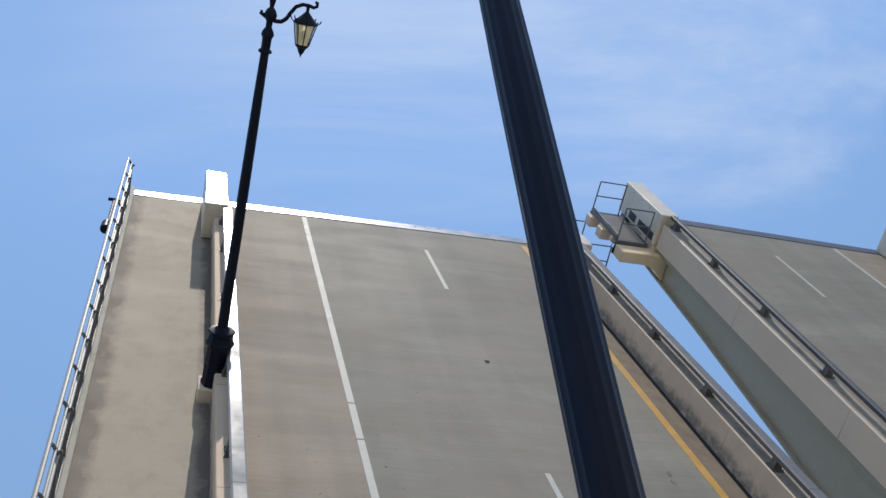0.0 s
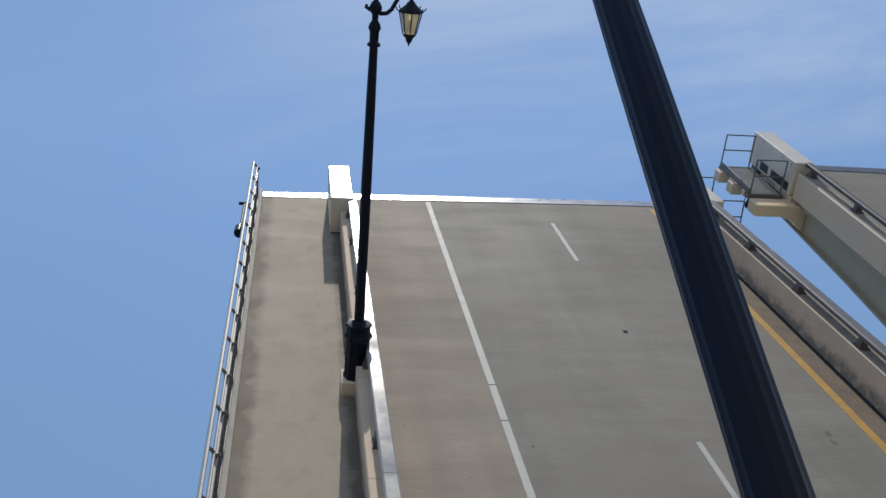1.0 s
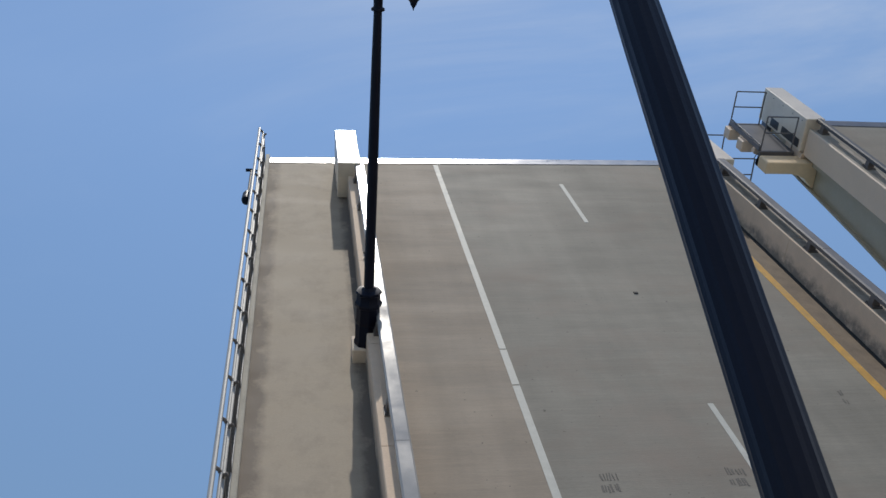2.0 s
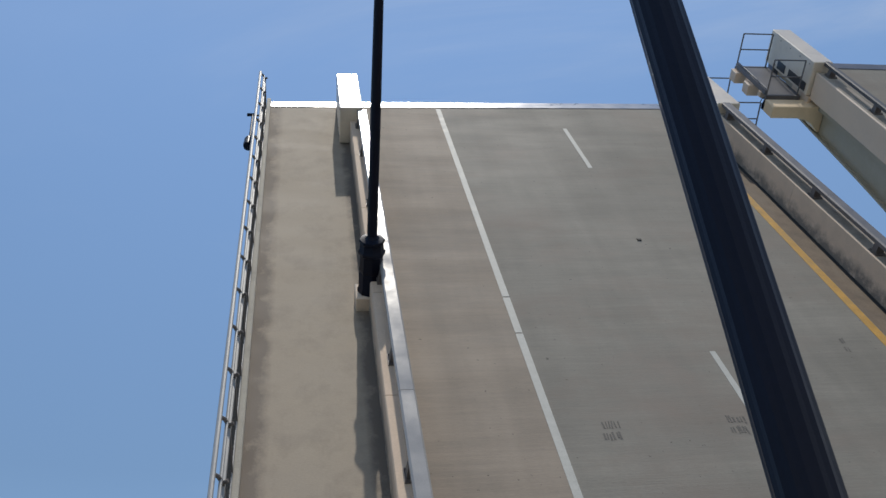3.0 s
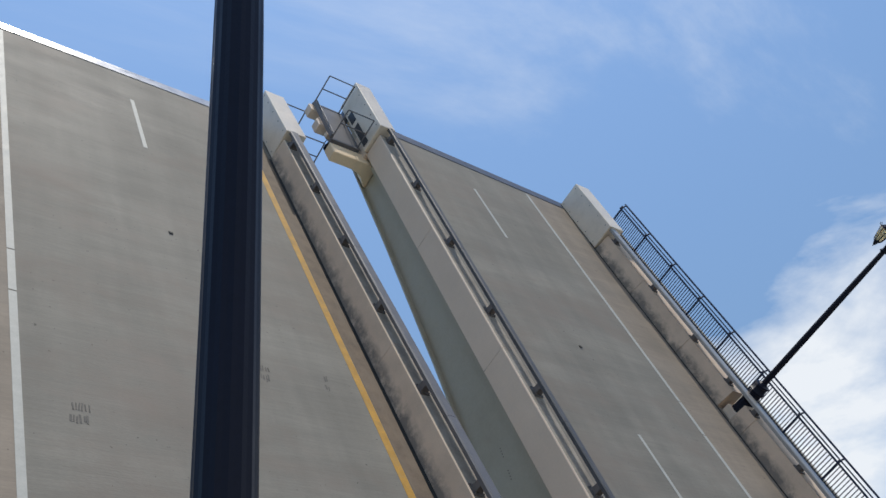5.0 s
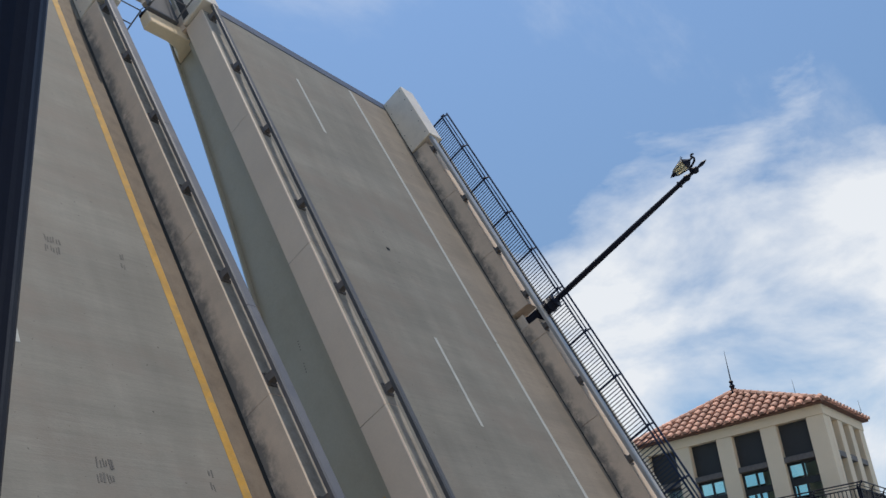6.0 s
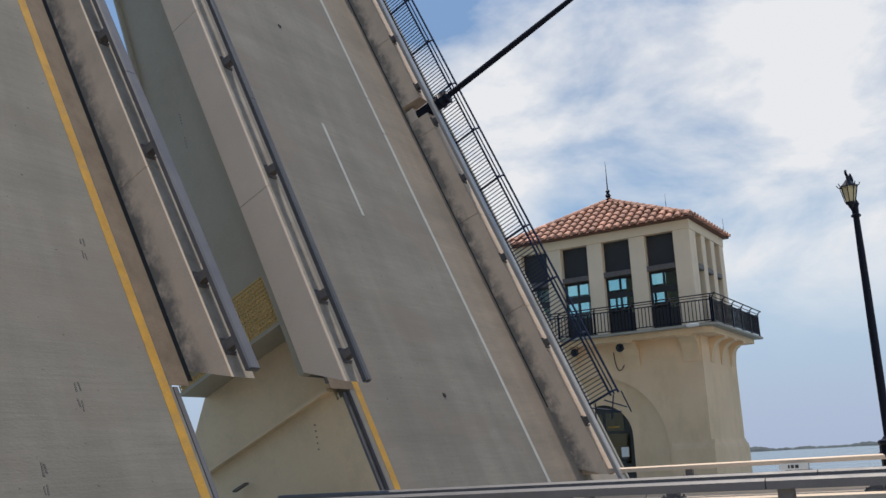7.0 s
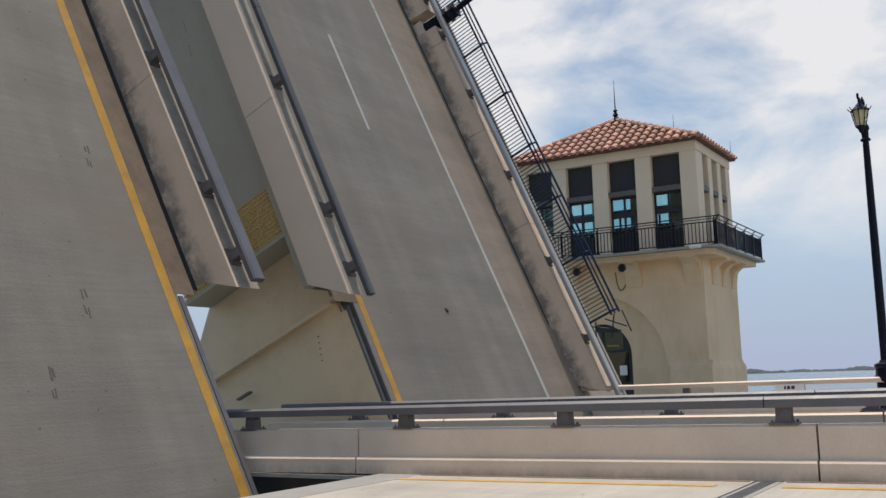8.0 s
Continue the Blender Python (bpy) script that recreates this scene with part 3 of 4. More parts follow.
        prism(bm, prof, X(u) - 0.04, X(u) + 0.04, "x")
        part("girder_web", bm, GIRDER, t, "grey-green painted steel girder web")
        bm = B()
        fl = list(zip(ys, zs)) + [(y, z - 0.06) for y, z in zip(ys[::-1], zs[::-1])]
        prism(bm, fl, X(u) - 0.16, X(u) + 0.16, "x")
        part("girder_flange", bm, GIRDER, t, "bottom flange of the girder")
        bm = B()
        prism(bm, [(5.0, -0.285), (5.0, -3.3), (4.0, -4.3), (2.8, -4.95), (-2.5, -5.3), (-4.5, -2.8), (-2.0, -0.12), (3.0, -0.12), (3.0, -0.285)], X(tail_u) - 0.045, X(tail_u) + 0.045, "x")
        part("tail_web", bm, TAIL, t, "cream painted tail plate of the girder")
        bm = B()
        prism(bm, [(3.20, -0.3), (3.28, -0.3), (3.28, -4.3), (3.20, -4.3)], X(tail_u) - 0.24, X(tail_u) + 0.24, "x")
        part("stiffener", bm, TAIL, t)
    bm = B()
    bx(bm, low_edge - 0.3, low_edge + (0.138 if sg < 0 else -0.05), -2.0, 3.08, -0.40 if sg > 0 else -0.13, -0.285 if sg > 0 else -0.075)
    part("soffit_plate", bm, STEEL, t, "dark grey closure plate beside the deck edge")
    if sg < 0:
        bm = B()
        bx(bm, low_edge + 0.14, med1 - 0.318, 4.78, 4.86, -3.45, -0.29)
        part("diaphragm", bm, GIRDER, t, "painted cross plate between the girder webs")
    for s in (8.5, 13.0, 17.5, 22.0):
        bm = B()
        bx(bm, 1.3, med1 - 0.5, s - 0.12, s + 0.12, -1.15, -0.285)
        part("floor_beam", bm, GIRDER, t)
    return t, X


left_leaf, XL = leaf(LEFT, 0.0, 1, 0.27, -1.15, 1.13, 1.62, 4.03, 7.73, 11.52, 11.69, 12.2, 12.82, 25.55,
                     (23.47, 11.28), ((7.75, 16.05), (7.75, 3.3)), (22.4, 19.72, 16.83, 13.84, 10.80, 7.78, 4.80, 3.40), (4.4, 7.2, 10.2, 13.0, 16.6, 19.6, 21.6), 13.3, 2.9, 22.1,
                     "raised concrete bridge leaf beside the near footway, painted lines")
right_leaf, XR = leaf(RIGHT, 27.66, -1, 0.16, -0.70, 1.58, 2.20, 4.34, 7.74, 11.13, 11.40, 12.12, 12.62, 25.55,
                      (23.51, 11.32), ((7.72, 14.88), (7.70, 3.1)), (22.5, 19.83, 16.86, 13.83, 10.87, 7.82, 4.70, 3.36), (21.96, 19.11, 16.36, 14.25, 12.8, 10.53, 7.55, 4.6, 2.1), 13.5, 0.5, 22.45,
                      "raised concrete leaf of the second bridge with painted lines")

# ochre mesh panel on the right leaf's median girder
panel = thing("grating_panel", RIGHT, "ochre painted mesh panel on the cream girder", "grating")
gx = XR(12.62 - 0.42) - 0.07
bm = B()
box(bm, gx + 0.005, gx + 0.015, 4.87, 5.95, -3.4, -0.3)
part("backing", bm, TAIL, panel)
for i in range(13):
    s = 4.88 + i * 0.0883
    bm = B()
    box(bm, gx - 0.025, gx + 0.005, s - 0.014, s + 0.014, -3.4, -0.3)
    part("bar", bm, GRATE, panel)
bm = B()
box(bm, gx - 0.035, gx - 0.026, 4.87, 5.95, -0.014, 0.014)
cross = mesh_of("cross_bar", bm, GRATE)
for i in range(37):
    again("cross_bar", cross, panel, (0, 0, -3.4 + i * 0.0861))


# ---- service platforms on the median ends of the leaves ----
def platform(M, xo, xi, label):
    t = thing("service_platform", M, label, "platform", "service platforms")
    a, b = min(xo, xi), max(xo, xi)
    d = 1 if xi > xo else -1
    bm = B()
    box(bm, a + 0.05, b + 0.03, 23.2, 25.55, -0.13, -0.09)
    part("floor_plate", bm, STEEL, t, "worn grey steel platform floor")
    for s in (24.1, 25.15):
        bm = B()
        box(bm, min(xo - 0.14 * d, xo + 0.25 * d), max(xo - 0.14 * d, xo + 0.25 * d), s, s + 0.42, -0.50, -0.14)
        bevelled(bm, 0.02)
        part("outrigger", bm, FASCIA, t, "cream steel outrigger end")
    for s in (23.15, 25.6):
        bm = B()
        box(bm, a, b, s - 0.04, s + 0.04, -0.26, -0.08)
        part("edge_beam", bm, STEEL, t)
    for s in (23.6, 24.6, 25.5):
        bm = B()
        prism(bm, [(xi, -0.14), (xo, -0.14), (xo, -0.3), (xi, -0.75)], s - 0.1, s + 0.1)
        part("bracket", bm, FASCIA, t, "cream tapered steel bracket")
    for s in (23.18, 25.58):
        bm = B()
        for x in (xo + 0.03 * d, xi - 0.08 * d):
            rod(bm, (x, s, -0.1), (x, s, 1.02), 0.024)
        for h in (0.5, 1.02):
            rod(bm, (xo + 0.03 * d, s, h), (xi - 0.08 * d, s, h), 0.022)
        part("handrail", bm, STEEL, t, "grey tube handrail")
    bm = B()
    rod(bm, (xo + 0.03 * d, 23.18, 0.08), (xo + 0.03 * d, 25.58, 0.08), 0.02)
    part("side_rail", bm, STEEL, t)
    bm = B()
    box(bm, xo - 0.02, xo + 0.02, 23.2, 25.55, -0.1, 0.06)
    part("toe_board", bm, STEEL, t)
    return t


platform(RIGHT, 13.78, 14.88, "steel service platform with tube handrails at the leaf end")
platform(LEFT, 13.75, 12.90, "steel service platform with handrails behind the parapet end")
# small lamp hung from the corner of the near platform's handrail
signal = thing("signal_lamp", LEFT @ Matrix.Translation((13.70, 23.20, 0.98)), "small dark signal lamp on the platform handrail", "signal lamp")
bm = B()
lathe(bm, [(0.05, -0.30), (0.085, -0.27), (0.09, -0.12), (0.06, -0.08), (0.05, 0.0)], 12)
bmesh.ops.translate(bm, verts=bm.verts, vec=(0.16, 0, 0.12))
part("lamp_body", bm, IRON, signal, "dark drum lamp body", True)
bm = B()
tube(bm, [(0.0, 0, 0.02), (0.04, 0, 0.16), (0.10, 0, 0.20), (0.16, 0, 0.12)], 0.014, 6)
part("bracket", bm, IRON, signal)


# ---- pedestrian railings ----
def railing(M, x, y0, y1, z0, step, out, mat, label, name="pedestrian_railing", group="footway railings", spacing=0.125, post_mat=None, heavy=1.0, tall=1.0, picket_mat=None):
    """Along local y at x; out: the side to which the upper handrail is set off."""
    t = thing(name, M @ Matrix.Translation((x, 0, z0)) @ Matrix.Diagonal((1, 1, tall, 1)), label, "railing", group)
    bm = B()
    box(bm, -0.012, 0.012, -0.012, 0.012, 0.10, 0.93)
    pick = mesh_of("picket", bm, picket_mat or mat)
    bm = B()
    box(bm, -0.03, 0.03, -0.03, 0.03, 0.0, 1.0)
    tube(bm, [(0, 0, 0.9), (0.01 * out, 0, 1.02), (0.05 * out, 0, 1.12), (0.12 * out, 0, 1.17)], 0.022 * heavy)
    rod(bm, (0, 0, 1.0), (-0.08 * out, 0, 1.04), 0.02 * heavy)
    box(bm, -0.045 * heavy, 0.045 * heavy, -0.07, 0.07, 0.0, 0.05)
    pm = mesh_of("post", bm, post_mat or mat)
    n = max(1, round((y1 - y0) / step))
    for i in range(n + 1):
        again("post", pm, t, (0, y0 + (y1 - y0) * i / n, 0))
    for i in range(n):
        a, b = y0 + (y1 - y0) * i / n, y0 + (y1 - y0) * (i + 1) / n
        k = int((b - a) / spacing)
        for j in range(1, k):
            again("picket", pick, t, (0, a + (b - a) * j / k, 0))
    for px, pz, r in ((0, 0.10, 0.022), (0, 0.94, 0.026), (0.12 * out, 1.18, 0.026), (0.02 * out, 1.06, 0.018)):
        bm = B()
        rod(bm, (px, y0 - 0.1, pz), (px, y1 + 0.1, pz), r * heavy)
        part("rail", bm, mat, t)
    return t


railing(LEFT, -1.29, 3.0, 24.6, 0.05, 1.25, -1, RAILM, "weathered aluminium picket railing along the raised footway", post_mat=POSTM, heavy=1.5, picket_mat=DARKRAIL)
railing(RIGHT, 28.25, 3.0, 25.4, 0.0, 2.0, 1, NAVY, "dark picket railing along the raised footway, blue sky reflection painted in", heavy=1.5, tall=0.93)


# ---- lamp posts ----
def lamp_post(M, base_z, label, arm=1, broad=1.0):
    """Local z up the post; the arm reaches along local x by the sign of arm."""
    t = thing("lamp_post", M, label, "street lamp", "lamp posts")
    bm = B()
    if base_z:
        box(bm, -0.31, 0.31, -0.30, 0.30, -0.02, base_z)
        bevelled(bm, 0.02)
        part("footing", bm, PARAPET, t, "low tan concrete footing")
        bm = B()
    lathe(bm, [(r, base_z + z * (1.56 - base_z) / 1.56) for r, z in ((0.27, 0), (0.27, 0.10), (0.25, 0.14), (0.245, 0.50), (0.23, 0.56), (0.25, 0.62), (0.235, 0.70), (0.23, 1.02), (0.27, 1.06), (0.275, 1.14), (0.24, 1.20), (0.23, 1.36), (0.26, 1.40), (0.25, 1.46), (0.15, 1.50), (0.115, 1.56))], 8)
    part("base", bm, IRON, t, "flared black cast base", True)
    bm = B()
    lathe(bm, [(0.101 * broad, 1.54), (0.1 * broad, 2.6), (0.099 * broad, 4.2), (0.087 * broad, 6.0), (0.074, 6.95)], 32, 0.034)
    part("shaft", bm, IRON, t, "tapered fluted black shaft")
    bm = B()
    lathe(bm, [(0.075, 6.93), (0.12, 6.95), (0.12, 6.99), (0.08, 7.02), (0.085, 7.20), (0.115, 7.26), (0.10, 7.32), (0.055, 7.40), (0.06, 7.5), (0.105, 7.56), (0.115, 7.62), (0.08, 7.70), (0.035, 7.75), (0.05, 7.82), (0.06, 7.90), (0.045, 7.98), (0.008, 8.08)], 14)
    part("capital", bm, IRON, t, "turned black capital with a pointed finial", True)
    bm = B()
    a = arm
    tube(bm, [(0, 0, 7.56), (0.10 * a, 0, 7.52), (0.20 * a, 0, 7.53), (0.28 * a, 0, 7.60), (0.34 * a, 0, 7.72), (0.41 * a, 0, 7.83), (0.52 * a, 0, 7.89), (0.64 * a, 0, 7.89), (0.72 * a, 0, 7.87), (0.77 * a, 0, 7.90), (0.77 * a, 0, 7.96), (0.73 * a, 0, 7.97)], 0.040, 8, 0.7)
    tube(bm, [(0, 0, 7.6), (-0.10 * a, 0, 7.58), (-0.17 * a, 0, 7.62), (-0.15 * a, 0, 7.67)], 0.045, 8, 0.6)
    part("arm", bm, IRON, t, "scrolled black arm", True)
    lx = 0.62 * a
    bm = B()
    mtx = Matrix.Translation((lx, 0, 0))
    lathe(bm, [(0.03, 7.86), (0.03, 7.78), (0.06, 7.75), (0.10, 7.70), (0.21, 7.60), (0.225, 7.57)], 8)
    bmesh.ops.transform(bm, matrix=mtx, verts=bm.verts)
    cage = part("lantern_roof", bm, IRON, t, "peaked black lantern roof")
    bm = B()
    lathe(bm, [(0.115, 7.20), (0.12, 7.17), (0.07, 7.12), (0.05, 7.06), (0.02, 7.02), (0.005, 6.97)][::-1], 8)
    bmesh.ops.transform(bm, matrix=mtx, verts=bm.verts)
    part("lantern_base", bm, IRON, cage, "pointed black lantern base")
    bm = B()
    tube(bm, [(0.118, 0, 7.19), (0.205, 0, 7.58), (0.25, 0, 7.61), (0.27, 0, 7.66)], 0.011, 5)
    rib = mesh_of("lantern_rib", bm, IRON)
    for k in range(8):
        again("lantern_rib", rib, cage, (lx, 0, 0), (0, 0, 2 * math.pi * k / 8))
    bm = B()
    lathe(bm, [(0.105, 7.20), (0.185, 7.57)], 8)
    bmesh.ops.transform(bm, matrix=mtx, verts=bm.verts)
    part("lantern_glass", bm, LANTERN, cage, "pale amber lantern glass")
    bm = B()
    rod(bm, (lx, 0, 7.25), (lx, 0, 7.45), 0.035)
    part("lamp_bulb", bm, SIGNW, cage, "white lamp bulb, unlit")
    return t


lamp_post(LEFT @ Matrix.Translation((1.17, 13.3, 0.0)), 0.30, "tilted black lamp post with amber lantern on the near leaf", 1)
lamp_post(RIGHT @ Matrix.Translation((25.9, 13.4, 0.0)) @ Matrix.Scale(0.985, 4), 0.30, "tilted black lamp post with amber lantern on the second leaf", -1)
lamp_post(Matrix.Translation((1.254, 2.406, -0.06)), 0, "black fluted lamp post standing by the barrier", 1, 1.0)
lamp_post(Matrix.Translation((25.85, 3.24, -0.2)), 0, "black fluted lamp post by the far footway barrier", -1)


# rubber scuffs and stencil-like smudges on the near leaf's deck
SCUFFS = ((7.29, 9.0), (5.0, 8.95), (8.95, 11.26), (10.55, 11.4), (8.72, 5.66), (10.81, 5.77), (8.76, 1.5), (9.75, 2.83))
for k, (sx, sy) in enumerate(SCUFFS):
    bm = B()
    small = k in (3, 5, 6, 7)
    for i, (col, row) in enumerate((c_, r_) for r_ in (0, 1) for c_ in range(2 if small else 6)):
        ox, oy = (col - (0.5 if small else 2.5)) * 0.058 + row * 0.05 + random.uniform(-0.012, 0.012), (row - 0.5) * 0.30 + random.uniform(-0.03, 0.03)
        w, l = random.uniform(0.010, 0.020), random.uniform(0.05, 0.11)
        v = box(bm, -w, w, -l, l, 0.0, 0.0035)
        bmesh.ops.transform(bm, matrix=Matrix.Translation((sx + ox, sy + oy, 0.0003 * i)) @ Matrix.Rotation(random.uniform(-0.15, 0.05), 4, "Z"), verts=v)
    tagged(part("scuff_mark", bm, SCUFF, left_leaf, "cluster of dark rubber scuffs"), kind="stuff")
# end bracket, and dark plates painted as unlit slots, by the second leaf's platform
bm = B()
prism(bm, [(13.74, -0.17), (15.40, -0.17), (15.42, -1.0), (15.36, -1.0), (15.26, -0.92), (15.08, -0.72), (14.85, -0.60), (14.60, -0.55), (13.74, -0.55)], 22.45, 23.04)
bevelled(bm, 0.025)
part("end_bracket", bm, TAIL, right_leaf, "boxy cream bracket arm curving into the girder")
for y0, y1, z0, z1 in ((23.05, 24.25, 0.10, 0.36), (24.5, 25.05, 0.10, 0.36)):
    bm = B()
    box(bm, 14.905, 14.918, y0, y1, z0, z1)
    part("slot", bm, FRAME, right_leaf, "dark plate painted as an unlit slot along the foot of the end block")
bm = B()
rod(bm, (0, 0, 0), (0.02, 0, 0), 0.016, n=8)
bolt = mesh_of("bolt", bm, POSTM)
for bx_, ys, hs in ((15.415, (9.9, 9.98, 10.06, 10.14, 10.52, 10.60, 10.68, 10.76), (-1.08, -1.07, -1.06, -1.05, -0.99, -0.98, -0.97, -0.96)), (16.0, (2.30, 2.42, 2.54, 2.66, 2.78), (-1.05, -1.02, -0.99, -0.96, -0.93))):
    for yy, hh in zip(ys, hs):
        again("bolt", bolt, right_leaf, (bx_, yy, hh))
bm = B()
box(bm, 15.90, 16.02, 2.50, 2.54, -3.40, -3.02)
part("lug", bm, POSTM, right_leaf, "small dark lug on the tail plate")
# loose end of the second leaf's railing
tip_t = thing("railing_end_frame", RIGHT @ Matrix.Translation((28.30, 0, 0)), "bent dark end frame of the raised railing", "railing end")
bm = B()
for a, b in (((0, 2.9, 0.1), (0.05, 2.35, 0.9)), ((0, 2.9, 0.94), (0.1, 2.3, 0.5)), ((0.1, 2.9, 1.18), (0.1, 2.2, 1.16)), ((0, 2.9, 0.6), (0.12, 2.4, 1.1)), ((0, 2.95, 0.3), (0.06, 2.5, 0.05))):
    rod(bm, a, b, 0.022, n=6)
part("bar", bm, NAVY, tip_t)


# ---- bridge tender's tower ----
TX0, TX1, TY0, TY1, TFLOOR, TTOP = 34.0, 38.4, 9.84, 17.35, 5.50, 9.40
tower = thing("control_tower", Matrix.Identity(4), "cream stucco bridge tender tower with terracotta hipped roof", "tower")
ARCH_Y, ARCH_Z, ARCH_R, DOOR_R, DOOR_Z = 13.95, 1.45, 2.62, 1.17, 1.89
SIDE_Y = 9.84
TBASE = -1.2


def arch_wall(bm, x, y0, y1, z0, z1, cy, cz, r, n=20):
    """A flat wall at x with an arched opening that reaches down to z0."""
    ring = [(cy + r, z0)] + [(cy + r * math.cos(math.pi * i / n), cz + r * math.sin(math.pi * i / n)) for i in range(n + 1)] + [(cy - r, z0)]
    v = [bm.verts.new((x, a, b)) for a, b in ring]
    outer = []
    for a, b in ring:
        outer.append(bm.verts.new((x, min(max(a if b > z0 else a, y0), y1), z1)) if b > z0 else None)
    for i in range(1, len(ring) - 2):
        bm.faces.new((v[i], v[i + 1], outer[i + 1], outer[i]))
    for sgn, i in ((1, 1), (-1, len(ring) - 2)):
        ye = y1 if sgn > 0 else y0
        c0, c1 = bm.verts.new((x, ye, z0)), bm.verts.new((x, ye, z1))
        foot = v[0] if sgn > 0 else v[-1]
        bm.faces.new((foot, c0, c1, outer[i], v[i]))
    return ring


bm = B()
box(bm, TX0 + 0.8, TX1, SIDE_Y, 17.45, TBASE, 5.2)
part("shaft", bm, STUCCO, tower, "cream stucco lower shaft")
for y0, y1 in ((SIDE_Y, ARCH_Y - ARCH_R - 0.02), (ARCH_Y + ARCH_R + 0.02, 17.45)):
    bm = B()
    box(bm, TX0, TX0 + 0.798, y0, y1, TBASE, 5.2)
    part("front_wall", bm, STUCCO, tower)
bm = B()
ring_o = arch_wall(bm, TX0 - 0.004, ARCH_Y - ARCH_R - 0.05, ARCH_Y + ARCH_R + 0.05, TBASE, 5.2, ARCH_Y, ARCH_Z, ARCH_R - 0.005)
n = 20
inner = [(ARCH_Y + DOOR_R, TBASE)] + [(ARCH_Y + DOOR_R * math.cos(math.pi * i / n), DOOR_Z + DOOR_R * math.sin(math.pi * i / n)) for i in range(n + 1)] + [(ARCH_Y - DOOR_R, TBASE)]
mid = [(a + (c - a) * 0.55, b + (d - b) * 0.55) for (a, b), (c, d) in zip(ring_o, inner)]
loops = [[bm.verts.new((x, a, b)) for a, b in ring] for x, ring in ((TX0 - 0.004, ring_o), (TX0 + 0.16, ring_o), (TX0 + 0.36, mid), (TX0 + 0.40, inner), (TX0 + 0.78, inner))]
for a, b in zip(loops, loops[1:]):
    for i in range(len(a) - 1):
        bm.faces.new((a[i], a[i + 1], b[i + 1], b[i]))
part("arch_surround", bm, STUCCO, tower, "deep splayed arch round the door")
# door
bm = B()
box(bm, TX0 + 0.70, TX0 + 0.76, ARCH_Y - DOOR_R, ARCH_Y + DOOR_R, TBASE, DOOR_Z + DOOR_R)
door = part("door", bm, FRAME, tower, "dark arched double door with glazing")
for y0, y1, z0, z1 in ((-0.92, -0.06, 0.9, 2.0), (0.06, 0.92, 0.9, 2.0), (-0.75, -0.06, 2.1, 2.75), (0.06, 0.75, 2.1, 2.75)):
    bm = B()
    box(bm, TX0 + 0.675, TX0 + 0.695, ARCH_Y + y0, ARCH_Y + y1, z0, z1)
    part("pane", bm, DOORGLASS, door)
bm = B()
box(bm, TX0 + 0.655, TX0 + 0.673, ARCH_Y + 0.08, ARCH_Y + 0.72, 0.6, 1.42)
part("notice_board", bm, SIGNW, door, "pale blank notice panel")
# yellow bars painted in for indoor lamp light showing in the glass
for yy in (-0.35, 0.35):
    bm = B()
    box(bm, TX0 + 0.655, TX0 + 0.673, ARCH_Y + yy - 0.22, ARCH_Y + yy + 0.22, 2.22, 2.27)
    part("push_bar", bm, YELLOW, door, "thin yellow bar painted as lamp light in the glazing")
bm = B()
box(bm, TX0 - 0.10, TX0 - 0.01, ARCH_Y - 1.12, ARCH_Y - 0.86, 1.15, 1.50)
bevelled(bm, 0.015)
part("junction_box", bm, SIGNW, tower, "small white junction box by the door")
# plinth
bm = B()
prof = [(-0.12, TBASE), (-0.12, 1.30), (-0.09, 1.42), (-0.02, 1.52), (0.0, 1.60), (0.06, 1.60), (0.06, TBASE)]
prism(bm, [(TX0 + a, b) for a, b in prof], SIDE_Y - 0.12, ARCH_Y - ARCH_R - 0.1)
part("plinth", bm, STUCCO, tower, "projecting stucco plinth with a rounded top")
bm = B()
prism(bm, [(TX0 + a, b) for a, b in prof], ARCH_Y + ARCH_R + 0.1, 17.57)
part("plinth", bm, STUCCO, tower)
bm = B()
prism(bm, [(SIDE_Y + a, b) for a, b in prof], TX0 + 0.062, TX1 + 0.12, "x")
part("plinth", bm, STUCCO, tower)
# balcony slab and corbels
bm = B()
prism(bm, [(32.95, 9.15), (33.15, 8.95), (39.6, 8.98), (39.6, 17.9), (33.3, 18.1), (32.95, 17.7)], 5.40, 5.478, "z")
part("balcony_slab", bm, KERB, tower, "thin projecting balcony slab")
bm = B()
prism(bm, [(33.25, 9.5), (33.5, 9.25), (39.2, 9.25), (39.2, 17.7), (33.5, 17.9), (33.25, 17.6)], 5.2, 5.395, "z")
part("cornice", bm, STUCCO, tower)
cove = [(0.0, 4.30), (-0.05, 4.30), (-0.07, 4.45), (-0.12, 4.70), (-0.24, 4.93), (-0.45, 5.07), (-0.72, 5.13), (-0.72, 5.2), (0.0, 5.2)]
bm = B()
prism(bm, [(TX0 + a, b) for a, b in cove], -0.30, 0.30)
bm.verts.ensure_lookup_table()
corb = mesh_of("corbel", bm, STUCCO)
for y in (10.2, 12.4, 14.8, 17.0):
    again("corbel", corb, tower, (0, y, 0))
bm = B()
prism(bm, [(SIDE_Y + 0.8 * a, b) for a, b in cove], -0.22, 0.22, "x")
corb2 = mesh_of("corbel", bm, STUCCO)
for x in (35.2, 36.5, 37.8):
    again("corbel", corb2, tower, (x, 0, 0))
# flared back corner, seen against the sky
bm = B()
prism(bm, [(TX1 - 0.1, 4.1), (TX1 + 0.02, 4.1), (TX1 + 0.08, 4.5), (TX1 + 0.28, 4.9), (TX1 + 0.7, 5.15), (TX1 + 0.7, 5.2), (TX1 - 0.1, 5.2)], SIDE_Y + 0.01, 17.4)
part("flare", bm, STUCCO, tower)

